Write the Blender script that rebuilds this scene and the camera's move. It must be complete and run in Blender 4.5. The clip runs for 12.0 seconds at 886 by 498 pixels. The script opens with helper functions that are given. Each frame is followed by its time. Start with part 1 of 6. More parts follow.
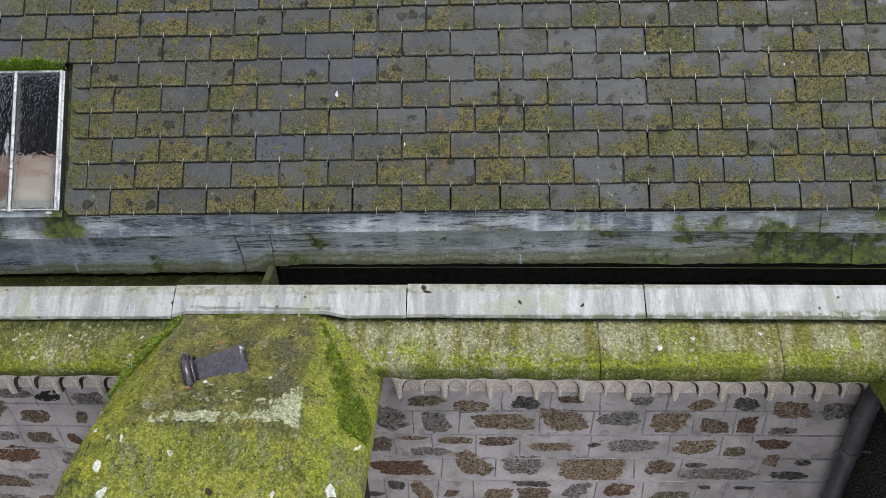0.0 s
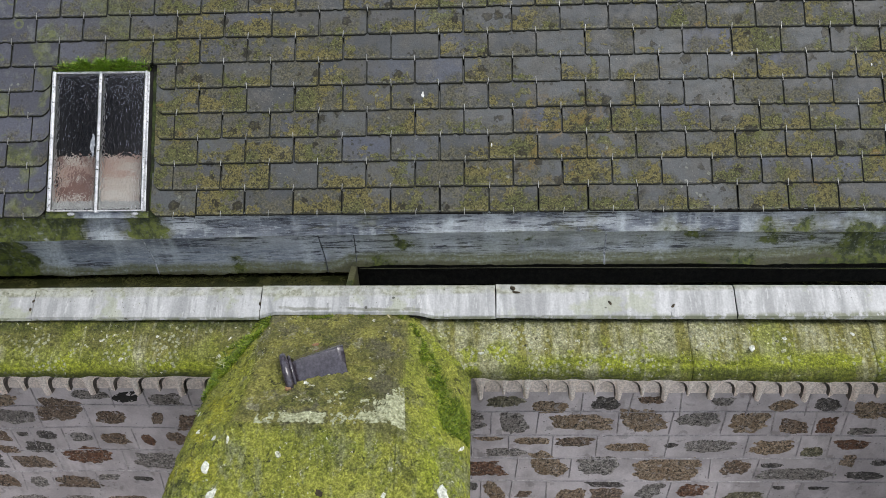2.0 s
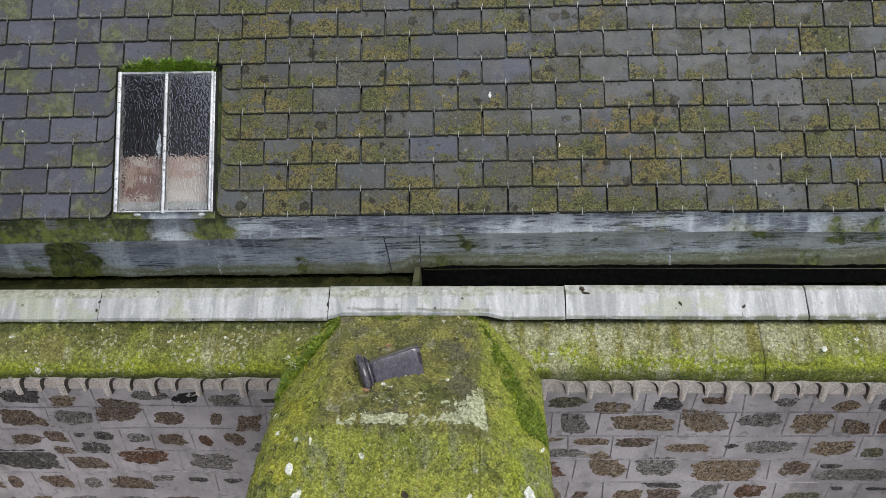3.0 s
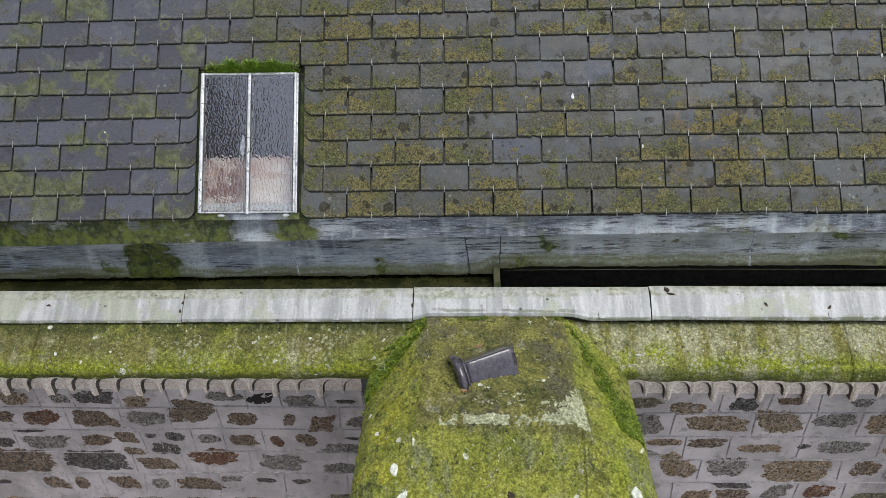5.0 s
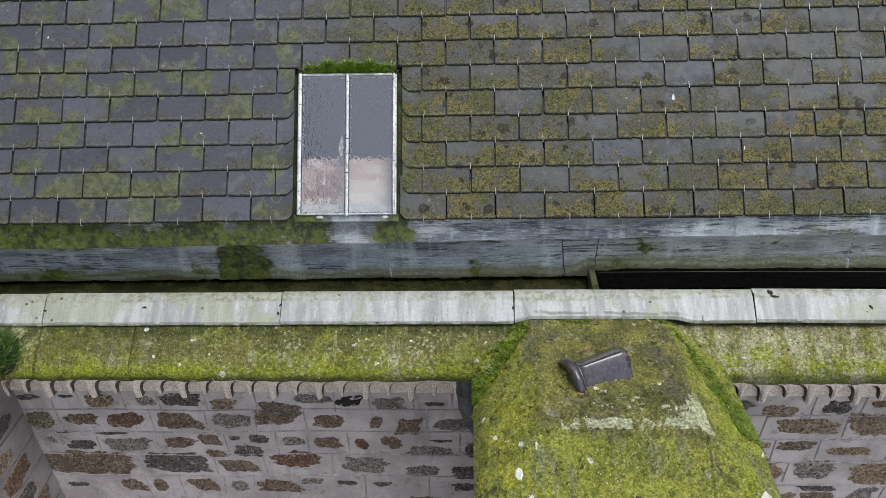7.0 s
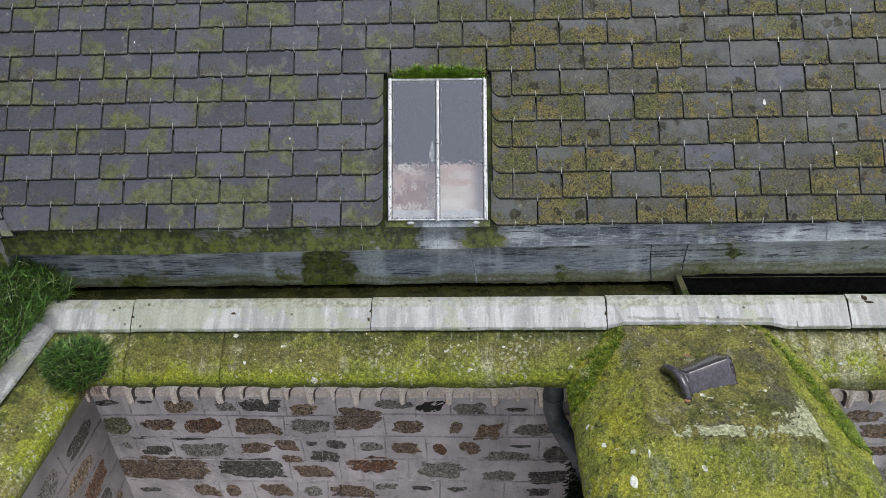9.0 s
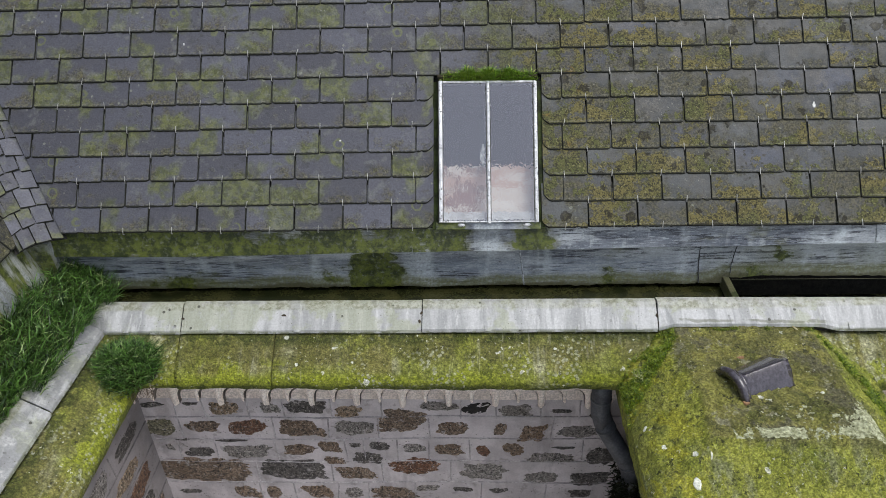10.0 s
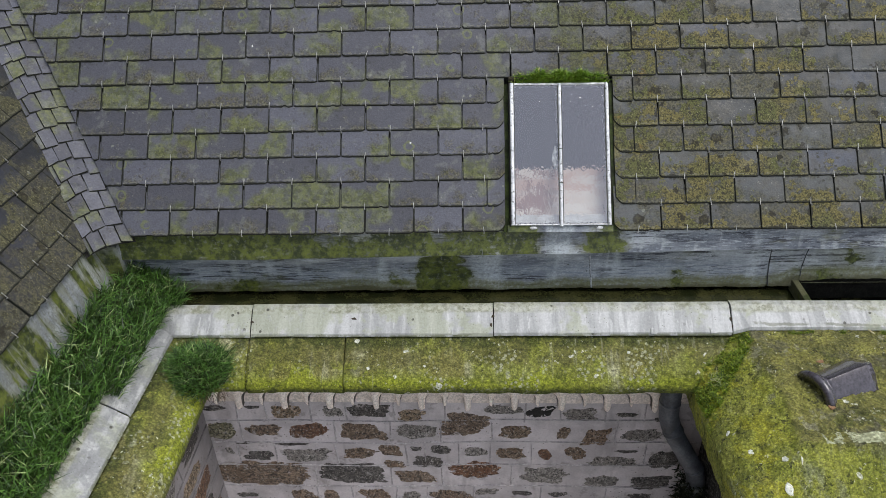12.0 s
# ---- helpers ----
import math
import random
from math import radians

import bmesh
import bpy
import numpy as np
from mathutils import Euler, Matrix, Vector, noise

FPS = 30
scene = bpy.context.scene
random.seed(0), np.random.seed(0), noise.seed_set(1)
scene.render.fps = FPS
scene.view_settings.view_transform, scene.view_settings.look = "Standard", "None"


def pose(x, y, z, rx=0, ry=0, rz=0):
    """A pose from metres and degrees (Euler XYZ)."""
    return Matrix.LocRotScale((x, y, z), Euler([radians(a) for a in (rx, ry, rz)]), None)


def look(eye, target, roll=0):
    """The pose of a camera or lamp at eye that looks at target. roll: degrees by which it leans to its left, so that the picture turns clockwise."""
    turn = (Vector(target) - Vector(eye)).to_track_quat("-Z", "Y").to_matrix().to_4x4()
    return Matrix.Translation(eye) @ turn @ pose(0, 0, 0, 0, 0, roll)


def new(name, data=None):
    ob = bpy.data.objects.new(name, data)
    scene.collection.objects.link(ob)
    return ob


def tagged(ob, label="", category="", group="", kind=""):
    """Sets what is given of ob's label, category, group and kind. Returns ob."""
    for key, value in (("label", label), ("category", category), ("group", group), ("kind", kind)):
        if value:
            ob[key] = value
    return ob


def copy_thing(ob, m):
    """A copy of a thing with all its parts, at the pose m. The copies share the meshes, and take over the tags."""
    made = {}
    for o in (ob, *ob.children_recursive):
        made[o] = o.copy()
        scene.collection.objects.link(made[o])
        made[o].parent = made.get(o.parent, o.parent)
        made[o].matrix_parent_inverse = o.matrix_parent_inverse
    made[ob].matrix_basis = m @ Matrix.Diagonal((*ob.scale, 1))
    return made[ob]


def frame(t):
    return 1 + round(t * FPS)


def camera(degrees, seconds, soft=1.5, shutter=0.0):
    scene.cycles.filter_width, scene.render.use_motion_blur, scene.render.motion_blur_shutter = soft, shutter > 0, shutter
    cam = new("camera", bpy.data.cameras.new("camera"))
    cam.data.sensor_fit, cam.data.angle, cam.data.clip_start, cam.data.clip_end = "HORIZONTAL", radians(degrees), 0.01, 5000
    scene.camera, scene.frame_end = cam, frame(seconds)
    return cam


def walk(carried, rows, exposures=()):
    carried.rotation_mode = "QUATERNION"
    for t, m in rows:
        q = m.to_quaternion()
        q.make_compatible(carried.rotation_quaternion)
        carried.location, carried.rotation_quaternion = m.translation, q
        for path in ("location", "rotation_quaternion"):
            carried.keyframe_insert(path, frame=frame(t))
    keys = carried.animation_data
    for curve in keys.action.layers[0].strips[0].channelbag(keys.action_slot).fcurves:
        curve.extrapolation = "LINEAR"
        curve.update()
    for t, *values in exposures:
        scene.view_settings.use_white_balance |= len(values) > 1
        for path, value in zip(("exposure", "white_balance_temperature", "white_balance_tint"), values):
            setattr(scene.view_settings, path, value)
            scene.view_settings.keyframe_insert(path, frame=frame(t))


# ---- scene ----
cam = camera(63.1, 12.0, soft=0.45)
PATH = [
    (0, (0.181, -0.287, 6.962), (0.076, 1.388, 5.873), -2.5),
    (0.5, (0.156, -0.284, 6.966), (0.051, 1.389, 5.874), -2.6),
    (1, (0.081, -0.287, 6.968), (-0.026, 1.387, 5.878), -2.6),
    (1.5, (-0.051, -0.293, 6.972), (-0.156, 1.382, 5.884), -2.5),
    (2, (-0.217, -0.298, 6.977), (-0.319, 1.377, 5.888), -2.5),
    (2.5, (-0.374, -0.299, 6.978), (-0.477, 1.375, 5.888), -2.5),
    (3, (-0.524, -0.3, 6.988), (-0.625, 1.374, 5.898), -2.5),
    (5, (-0.909, -0.319, 7.006), (-1.005, 1.356, 5.918), -2.4),
    (5.5, (-1.023, -0.325, 7.009), (-1.118, 1.35, 5.92), -2.4),
    (6, (-1.14, -0.323, 7.011), (-1.234, 1.351, 5.922), -2.4),
    (6.5, (-1.257, -0.313, 7.015), (-1.351, 1.361, 5.925), -2.4),
    (7, (-1.365, -0.309, 7.023), (-1.458, 1.364, 5.932), -2.3),
    (9, (-1.779, -0.299, 7.052), (-1.869, 1.375, 5.96), -2.3),
    (9.5, (-1.898, -0.301, 7.064), (-1.983, 1.371, 5.972), -2.2),
    (10, (-2.015, -0.304, 7.072), (-2.1, 1.369, 5.979), -2.2),
    (10.5, (-2.149, -0.295, 7.083), (-2.23, 1.377, 5.989), -2.1),
    (11, (-2.26, -0.287, 7.072), (-2.345, 1.386, 5.978), -2.2),
    (11.5, (-2.3, -0.29, 7.08), (-2.386, 1.385, 5.99), -2.2),
    (12, (-2.335, -0.294, 7.08), (-2.421, 1.381, 5.989), -2.2),
]
walk(cam, [(t, look(eye, target, roll)) for t, eye, target, roll in PATH])

# ---- world, sun and exposure ----
world = bpy.data.worlds.new("overcast_sky")
scene.world = world
world.use_nodes = True
wn = world.node_tree.nodes
wl = world.node_tree.links
sky_tex = wn.new("ShaderNodeTexSky")
sky_tex.sky_type = "NISHITA"
sky_tex.sun_disc = False
sky_tex.sun_elevation = radians(53)
sky_tex.sun_rotation = radians(98)
sky_tex.air_density, sky_tex.dust_density, sky_tex.ozone_density = 1.0, 4.0, 1.0
# a grey cloud deck covers most of the blue
grey = wn.new("ShaderNodeMix")
grey.data_type = "RGBA"
grey.inputs["Factor"].default_value = 0.72
grey.inputs["B"].default_value = (7.1, 7.7, 8.9, 1)
wl.new(sky_tex.outputs["Color"], grey.inputs["A"])
wl.new(grey.outputs["Result"], wn["Background"].inputs["Color"])
wn["Background"].inputs["Strength"].default_value = 0.112

sun_data = bpy.data.lights.new("sun", "SUN")
sun_data.energy, sun_data.angle, sun_data.color = 1.7, radians(30), (1.0, 0.97, 0.93)
sun = new("sun", sun_data)
sun.matrix_world = look((3.0, -1.9, 12), (0, 0, 4.0))
scene.view_settings.exposure = 0.11


# ---- small tools ----
def thing(name, label, category, group="", kind=""):
    ob = new(name)
    return tagged(ob, label, category, group, kind)


def mesh_of(name, bm, material, smooth=False):
    me = bpy.data.meshes.new(name)
    bm.normal_update()
    bm.to_mesh(me)
    bm.free()
    for one in material if isinstance(material, tuple) else (material,):
        me.materials.append(one)
    if smooth:
        for p in me.polygons:
            p.use_smooth = True
    return me


def part(name, bm, material, parent=None, label="", smooth=False):
    ob = new(name, mesh_of(name, bm, material, smooth))
    ob.parent = parent
    if label:
        ob["label"] = label
    return ob


def box(bm, lo, hi, m=None, bevel=0.0):
    r = bmesh.ops.create_cube(bm, size=1)
    for v in r["verts"]:
        v.co = Vector([(lo[i] + hi[i]) / 2 + v.co[i] * (hi[i] - lo[i]) for i in range(3)])
    if bevel:
        es = list({e for v in r["verts"] for e in v.link_edges})
        r2 = bmesh.ops.bevel(bm, geom=es, offset=bevel, segments=2, affect="EDGES", profile=0.6)
        vs = {v for f in r2["faces"] for v in f.verts} | {v for v in r["verts"] if v.is_valid}
    else:
        vs = set(r["verts"])
    if m is not None:
        for v in vs:
            v.co = m @ v.co
    return vs


def grid_surface(bm, nu, nv, fn):
    """A sheet of nu by nv cells whose corners are fn(u, v), u and v from 0 to 1."""
    rows = [[bm.verts.new(fn(i / nu, j / nv)) for i in range(nu + 1)] for j in range(nv + 1)]
    for j in range(nv):
        for i in range(nu):
            bm.faces.new((rows[j][i], rows[j][i + 1], rows[j + 1][i + 1], rows[j + 1][i]))
    return rows


def nz(x, y, z, s):
    return noise.noise(Vector((x * s, y * s, z * s)))


def extrude_profile(bm, prof, axis, a, b, n, place, closed=True, wob=0.0, seed=0.0):
    """Sweeps a profile of (p, z) along axis length from a to b in n steps; place(l, p, z) gives the point."""
    rings = []
    for i in range(n + 1):
        l = a + (b - a) * i / n
        ring = []
        for p, z in prof:
            q = place(l, p, z)
            if wob:
                w = wob * nz(q[0] + seed, q[1], q[2], 9.0) + 0.6 * wob * nz(q[0], q[1] + seed, q[2], 31.0)
                q = Vector(q) + Vector((0.2 * w, w, w))
            ring.append(bm.verts.new(q))
        rings.append(ring)
    k = len(prof)
    for i in range(n):
        for j in range(k if closed else k - 1):
            j2 = (j + 1) % k
            bm.faces.new((rings[i][j], rings[i][j2], rings[i + 1][j2], rings[i + 1][j]))
    if closed:
        bm.faces.new(rings[0][::-1])
        bm.faces.new(rings[-1])
    bmesh.ops.recalc_face_normals(bm, faces=bm.faces)
    return rings


# ---- materials ----
class Mat:
    """A node material in a few words."""

    def __init__(self, name, rough=0.8, metal=0.0):
        self.m = bpy.data.materials.new(name)
        self.m.use_nodes = True
        self.t = self.m.node_tree
        self.b = self.t.nodes["Principled BSDF"]
        self.b.inputs["Roughness"].default_value = rough
        self.b.inputs["Metallic"].default_value = metal
        self.pos = self.t.nodes.new("ShaderNodeNewGeometry").outputs["Position"]

    def put(self, socket, value):
        if hasattr(value, "is_output"):
            self.t.links.new(value, socket)
        else:
            socket.default_value = (*value, 1) if isinstance(value, tuple) and len(value) == 3 and socket.type == "RGBA" else value

    def scaled(self, sx, sy, sz, offset=None):
        n = self.t.nodes.new("ShaderNodeMapping")
        n.inputs["Scale"].default_value = (sx, sy, sz)
        self.t.links.new(self.pos, n.inputs["Vector"])
        if offset is not None:
            self.t.links.new(offset, n.inputs["Location"])
        return n.outputs["Vector"]

    def noise(self, scale, detail=4, rough=0.55, vec=None, distort=0.0):
        n = self.t.nodes.new("ShaderNodeTexNoise")
        self.t.links.new(vec or self.pos, n.inputs["Vector"])
        n.inputs["Scale"].default_value, n.inputs["Detail"].default_value = scale, detail
        n.inputs["Roughness"].default_value, n.inputs["Distortion"].default_value = rough, distort
        return n.outputs["Fac"]

    def voronoi(self, scale, feature="F1", vec=None, rand=1.0):
        n = self.t.nodes.new("ShaderNodeTexVoronoi")
        n.feature = feature
        self.t.links.new(vec or self.pos, n.inputs["Vector"])
        n.inputs["Scale"].default_value = scale
        n.inputs["Randomness"].default_value = rand
        return n.outputs["Distance"]

    def warp(self, scale, amount):
        """The place, shaken by noise, for ragged outlines."""
        n = self.t.nodes.new("ShaderNodeTexNoise")
        self.t.links.new(self.pos, n.inputs["Vector"])
        n.inputs["Scale"].default_value, n.inputs["Detail"].default_value = scale, 3
        c = self.t.nodes.new("ShaderNodeVectorMath")
        c.operation = "MULTIPLY_ADD"
        self.t.links.new(n.outputs["Color"], c.inputs[0])
        c.inputs[1].default_value = (amount, amount, amount)
        self.t.links.new(self.pos, c.inputs[2])
        return c.outputs["Vector"]

    def blob(self, centre, radius, soft, ragged=0.5, scale=30):
        """A ragged patch round one place."""
        n = self.t.nodes.new("ShaderNodeVectorMath")
        n.operation = "DISTANCE"
        self.t.links.new(self.warp(scale, ragged * radius), n.inputs[0])
        n.inputs[1].default_value = tuple(c + 0.5 * ragged * radius for c in centre)
        return self.ramp(n.outputs["Value"], radius, radius - soft)

    def grit(self, base, amount, scale=90, vec=None):
        """Fine uneven light and dark, as grain and dirt give."""
        f = self.ramp(self.noise(scale, 2, 0.5, vec=vec), 0.30, 0.70, 1 - amount, 1 + amount)
        n = self.t.nodes.new("ShaderNodeVectorMath")
        n.operation = "SCALE"
        self.t.links.new(base, n.inputs[0])
        self.t.links.new(f, n.inputs["Scale"])
        return n.outputs["Vector"]

    def times(self, *f):
        out = f[0]
        for g in f[1:]:
            out = self.math("MULTIPLY", out, g)
        return out

    def ramp(self, fac, lo, hi, a=0.0, b=1.0):
        n = self.t.nodes.new("ShaderNodeMapRange")
        n.interpolation_type = "SMOOTHSTEP"
        self.t.links.new(fac, n.inputs["Value"])
        for k, v in (("From Min", lo), ("From Max", hi), ("To Min", a), ("To Max", b)):
            n.inputs[k].default_value = v
        return n.outputs["Result"]

    def mix(self, fac, a, b, mode="MIX"):
        n = self.t.nodes.new("ShaderNodeMix")
        n.data_type, n.blend_type = "RGBA", mode
        self.put(n.inputs["Factor"], fac)
        self.put(n.inputs["A"], a)
        self.put(n.inputs["B"], b)
        return n.outputs["Result"]

    def math(self, op, a, b=0.0):
        n = self.t.nodes.new("ShaderNodeMath")
        n.operation = op
        n.use_clamp = False
        self.put(n.inputs[0], a)
        self.put(n.inputs[1], b)
        return n.outputs["Value"]

    def axis(self, which):
        n = self.t.nodes.new("ShaderNodeSeparateXYZ")
        self.t.links.new(self.pos, n.inputs["Vector"])
        return n.outputs[which]

    def normal_up(self):
        g = self.t.nodes.new("ShaderNodeNewGeometry")
        n = self.t.nodes.new("ShaderNodeSeparateXYZ")
        self.t.links.new(g.outputs["Normal"], n.inputs["Vector"])
        return n.outputs["Z"]

    def rand(self):
        return self.t.nodes.new("ShaderNodeObjectInfo").outputs["Random"]

    def island(self):
        return self.t.nodes.new("ShaderNodeNewGeometry").outputs["Random Per Island"]

    def colour(self, c):
        self.put(self.b.inputs["Base Color"], c)
        return self

    def rough(self, r):
        self.put(self.b.inputs["Roughness"], r)
        return self

    def bump(self, height, strength=0.3, dist=0.01, chain=None):
        n = self.t.nodes.new("ShaderNodeBump")
        n.inputs["Strength"].default_value, n.inputs["Distance"].default_value = strength, dist
        self.t.links.new(height, n.inputs["Height"])
        if chain:
            self.t.links.new(chain, n.inputs["Normal"])
        self.t.links.new(n.outputs["Normal"], self.b.inputs["Normal"])
        return n.outputs["Normal"]


def slate_material(name, joined=False, lichen=1.0, tint=(1, 1, 1), everywhere=False, local=True):
    """Grey slate: a dull film, grainy olive crusts towards the tails, ragged brown lichens, chipped pale tails with
    painted highlight and shadow.
    """
    k = Mat(name, 0.5)
    r = k.island() if joined else k.rand()
    r2, r3 = k.math("FRACT", k.math("MULTIPLY", r, 7.31)), k.math("FRACT", k.math("MULTIPLY", r, 13.7))

    def c(*v):
        return tuple(a * b for a, b in zip(v, tint))
    grain = k.noise(120, 3, 0.7)
    coarse = k.noise(46, 4, 0.7)
    base = k.mix(r, c(0.052, 0.057, 0.060), c(0.088, 0.095, 0.096))
    base = k.mix(k.ramp(r2, 0.78, 0.92), base, c(0.072, 0.080, 0.102))
    base = k.mix(k.times(k.ramp(k.noise(9, 5, 0.6, vec=k.warp(20, 0.03)), 0.42, 0.62), 0.6), base, c(0.080, 0.077, 0.066))
    if everywhere:
        side, damp = k.ramp(k.axis("X"), -9.0, -8.0), k.ramp(k.axis("X"), -8.0, -9.0)
    else:
        side = k.ramp(k.axis("X"), -2.5, -1.5, 0.30, 1.0)
        damp = k.ramp(k.axis("X"), -1.5, -2.3)
        base = k.mix(k.times(damp, 0.9), base, k.mix(r2, (0.059, 0.060, 0.077), (0.101, 0.104, 0.131)))
    amount = k.times(k.math("ADD", k.math("MULTIPLY", k.ramp(k.noise(1.6, 3), 0.38, 0.62), 0.55), k.math("MULTIPLY", r3, 0.75)), side)
    rusty = None
    if not everywhere:
        # two stretches where the crusts run together, brown and orange
        rusty = k.blob((0.17, 2.72, 5.58), 0.30, 0.14, 0.7, 5)
        brown = k.math("MAXIMUM", rusty, k.blob((-1.27, 2.63, 5.52), 0.19, 0.09, 0.7, 6))
        amount = k.math("ADD", amount, k.times(brown, 0.42))
    if local and not joined:
        oc = k.t.nodes.new("ShaderNodeTexCoord").outputs["Object"]
        sp = k.t.nodes.new("ShaderNodeSeparateXYZ")
        k.t.links.new(oc, sp.inputs["Vector"])
        tailward = k.ramp(sp.outputs["Y"], 0.105, 0.010)
        amount = k.math("ADD", amount, k.math("SUBTRACT", k.times(tailward, 0.62), 0.24))
        along = k.math("ADD", sp.outputs["Y"], k.math("MULTIPLY", k.noise(80, 3, 0.6), 0.016))
        # dark line at the tail: edge grime and the painted shadow under it
        grime_shadow = k.ramp(along, 0.0185, 0.0155)
        # pale chipped rim, brightened by a highlight put into the colour
        chip_highlight = k.times(k.ramp(along, 0.0185, 0.0215), k.ramp(along, 0.0285, 0.0235))
        flank = k.math("ADD", k.math("ABSOLUTE", sp.outputs["X"]), k.math("MULTIPLY", k.noise(60, 3, 0.6), 0.009))
        grime_shadow = k.math("MAXIMUM", grime_shadow, k.ramp(flank, 0.1092, 0.1110))
    # a grainy pinkish-grey crust, thin and broken
    thin = k.ramp(k.math("ADD", k.noise(11, 6, 0.68, vec=k.warp(30, 0.02)), k.math("MULTIPLY", k.math("SUBTRACT", coarse, 0.5), 0.35)), 0.50, 0.56)
    base = k.mix(k.times(thin, k.ramp(grain, 0.40, 0.56), k.ramp(k.noise(3.1, 2), 0.44, 0.56), k.ramp(damp, 0.0, 1.0, 0.55, 0.12)), base, c(0.122, 0.114, 0.100))
    # brownish film
    film = k.ramp(k.math("ADD", k.noise(7, 6, 0.65, vec=k.warp(26, 0.02)), k.math("MULTIPLY", amount, 0.24)), 0.56, 0.72)
    base = k.mix(k.times(film, k.ramp(coarse, 0.36, 0.56, 0.25, 1.0), 0.78 * lichen), base, k.mix(k.ramp(grain, 0.38, 0.62), (0.048, 0.046, 0.024), (0.130, 0.118, 0.066)))
    # olive to mustard crusts, broken up by their own grain
    edge = k.math("ADD", k.noise(8.5, 4, 0.6, vec=k.warp(34, 0.022)), k.math("MULTIPLY", amount, 0.19))
    patch = k.ramp(k.math("ADD", edge, k.math("MULTIPLY", k.math("SUBTRACT", coarse, 0.5), 0.36)), 0.662, 0.708)
    hue = k.mix(k.ramp(k.noise(5, 2), 0.42, 0.58), (0.086, 0.094, 0.026), (0.140, 0.120, 0.037))
    if everywhere:
        hue = k.mix(k.ramp(k.noise(5, 2), 0.42, 0.60), (0.058, 0.057, 0.044), (0.086, 0.084, 0.042))
    base = k.mix(k.times(patch, k.ramp(damp, 0.0, 1.0, 0.94, 0.25), lichen), base, k.mix(k.ramp(k.math("ADD", k.times(coarse, 0.5), k.times(grain, 0.5)), 0.44, 0.53), (0.036, 0.033, 0.011), hue))
    base = k.mix(k.times(patch, k.ramp(k.noise(140, 2, 0.6), 0.60, 0.66), k.ramp(damp, 0.0, 1.0, 0.6, 0.1)), base, (0.27, 0.25, 0.115))
    if not everywhere:
        # the damp end: hazy green blooms, some ringed, and a pale bloom between
        bloom = k.times(damp, k.ramp(k.math("ADD", k.noise(6.5, 3, 0.5, vec=k.warp(18, 0.03)), k.math("MULTIPLY", r3, 0.16)), 0.59, 0.70))
        base = k.mix(k.times(bloom, k.ramp(coarse, 0.30, 0.62, 0.45, 0.95)), base, k.mix(k.ramp(k.noise(30, 3), 0.42, 0.58), (0.070, 0.082, 0.028), (0.130, 0.142, 0.052)))
        haze = k.times(damp, k.ramp(k.noise(13, 5, 0.65, vec=k.warp(36, 0.02)), 0.54, 0.66))
        base = k.mix(k.times(haze, 0.45), base, (0.170, 0.176, 0.164))
        eye = k.voronoi(7.5, vec=k.warp(40, 0.02))
        halo = k.times(damp, k.ramp(eye, 0.215, 0.175), k.ramp(eye, 0.11, 0.150), k.ramp(k.noise(5, 2), 0.50, 0.55))
        base = k.mix(k.times(halo, 0.75), base, (0.135, 0.150, 0.060))
    rust = k.ramp(k.math("ADD", k.noise(5.5, 4, 0.6), k.math("MULTIPLY", amount, 0.09)), 0.76, 0.80)
    if not everywhere:
        rust = k.math("MAXIMUM", rust, k.times(rusty, k.ramp(k.noise(9, 4, 0.65, vec=k.warp(30, 0.02)), 0.51, 0.58), 0.7))
        base = k.mix(k.times(rust, k.ramp(side, 0.6, 1.0), k.ramp(coarse, 0.42, 0.55), 0.85 * lichen), base, (0.165, 0.108, 0.026))
    # brown lichens: ragged, darker at the rim, gathered in swarms
    swarm = k.ramp(k.math("ADD", k.noise(4.2, 2), k.math("MULTIPLY", side, 0.10)), 0.545, 0.62)
    near_ = k.math("ADD", k.voronoi(11.5, vec=k.warp(44, 0.045)), k.math("MULTIPLY", k.math("SUBTRACT", coarse, 0.5), 0.34))
    near_ = k.math("ADD", near_, k.math("MULTIPLY", k.math("SUBTRACT", k.noise(5.3, 2), 0.46), 0.7))
    spots = k.times(k.ramp(near_, 0.285, 0.235), swarm, k.ramp(damp, 0.0, 1.0, 1.0, 0.35))
    heart = k.ramp(near_, 0.21, 0.08)
    base = k.mix(k.times(spots, 0.90), base, k.mix(heart, (0.016, 0.014, 0.007), k.mix(k.ramp(grain, 0.4, 0.6), (0.020, 0.018, 0.009), (0.052, 0.046, 0.020))))
    small = k.times(k.ramp(k.math("ADD", k.voronoi(34, vec=k.warp(90, 0.012)), k.math("MULTIPLY", k.math("SUBTRACT", grain, 0.5), 0.3)), 0.27, 0.20), k.ramp(k.noise(6, 2), 0.53, 0.59))
    base = k.mix(k.times(small, k.ramp(damp, 0.0, 1.0, 0.85, 0.4)), base, (0.026, 0.025, 0.015))
    rings = k.times(k.ramp(k.voronoi(20, vec=k.warp(70, 0.012)), 0.17, 0.13), k.ramp(k.noise(8, 2), 0.58, 0.62))
    base = k.mix(k.times(rings, 0.6), base, (0.24, 0.25, 0.20))
    flake = k.ramp(k.noise(75, 3, 0.6, vec=k.warp(90, 0.01)), 0.66, 0.69)
    base = k.mix(k.times(flake, k.ramp(k.noise(4, 2), 0.5, 0.58), 0.6), base, (0.26, 0.255, 0.215))
    if local and not joined:
        base = k.mix(k.times(chip_highlight, k.ramp(coarse, 0.46, 0.56), 0.2 if everywhere else 0.45), base, (0.200, 0.198, 0.155))
        base = k.mix(k.times(grime_shadow, 0.93), base, (0.012, 0.014, 0.008))
    k.colour(k.grit(base, 0.13, 120))
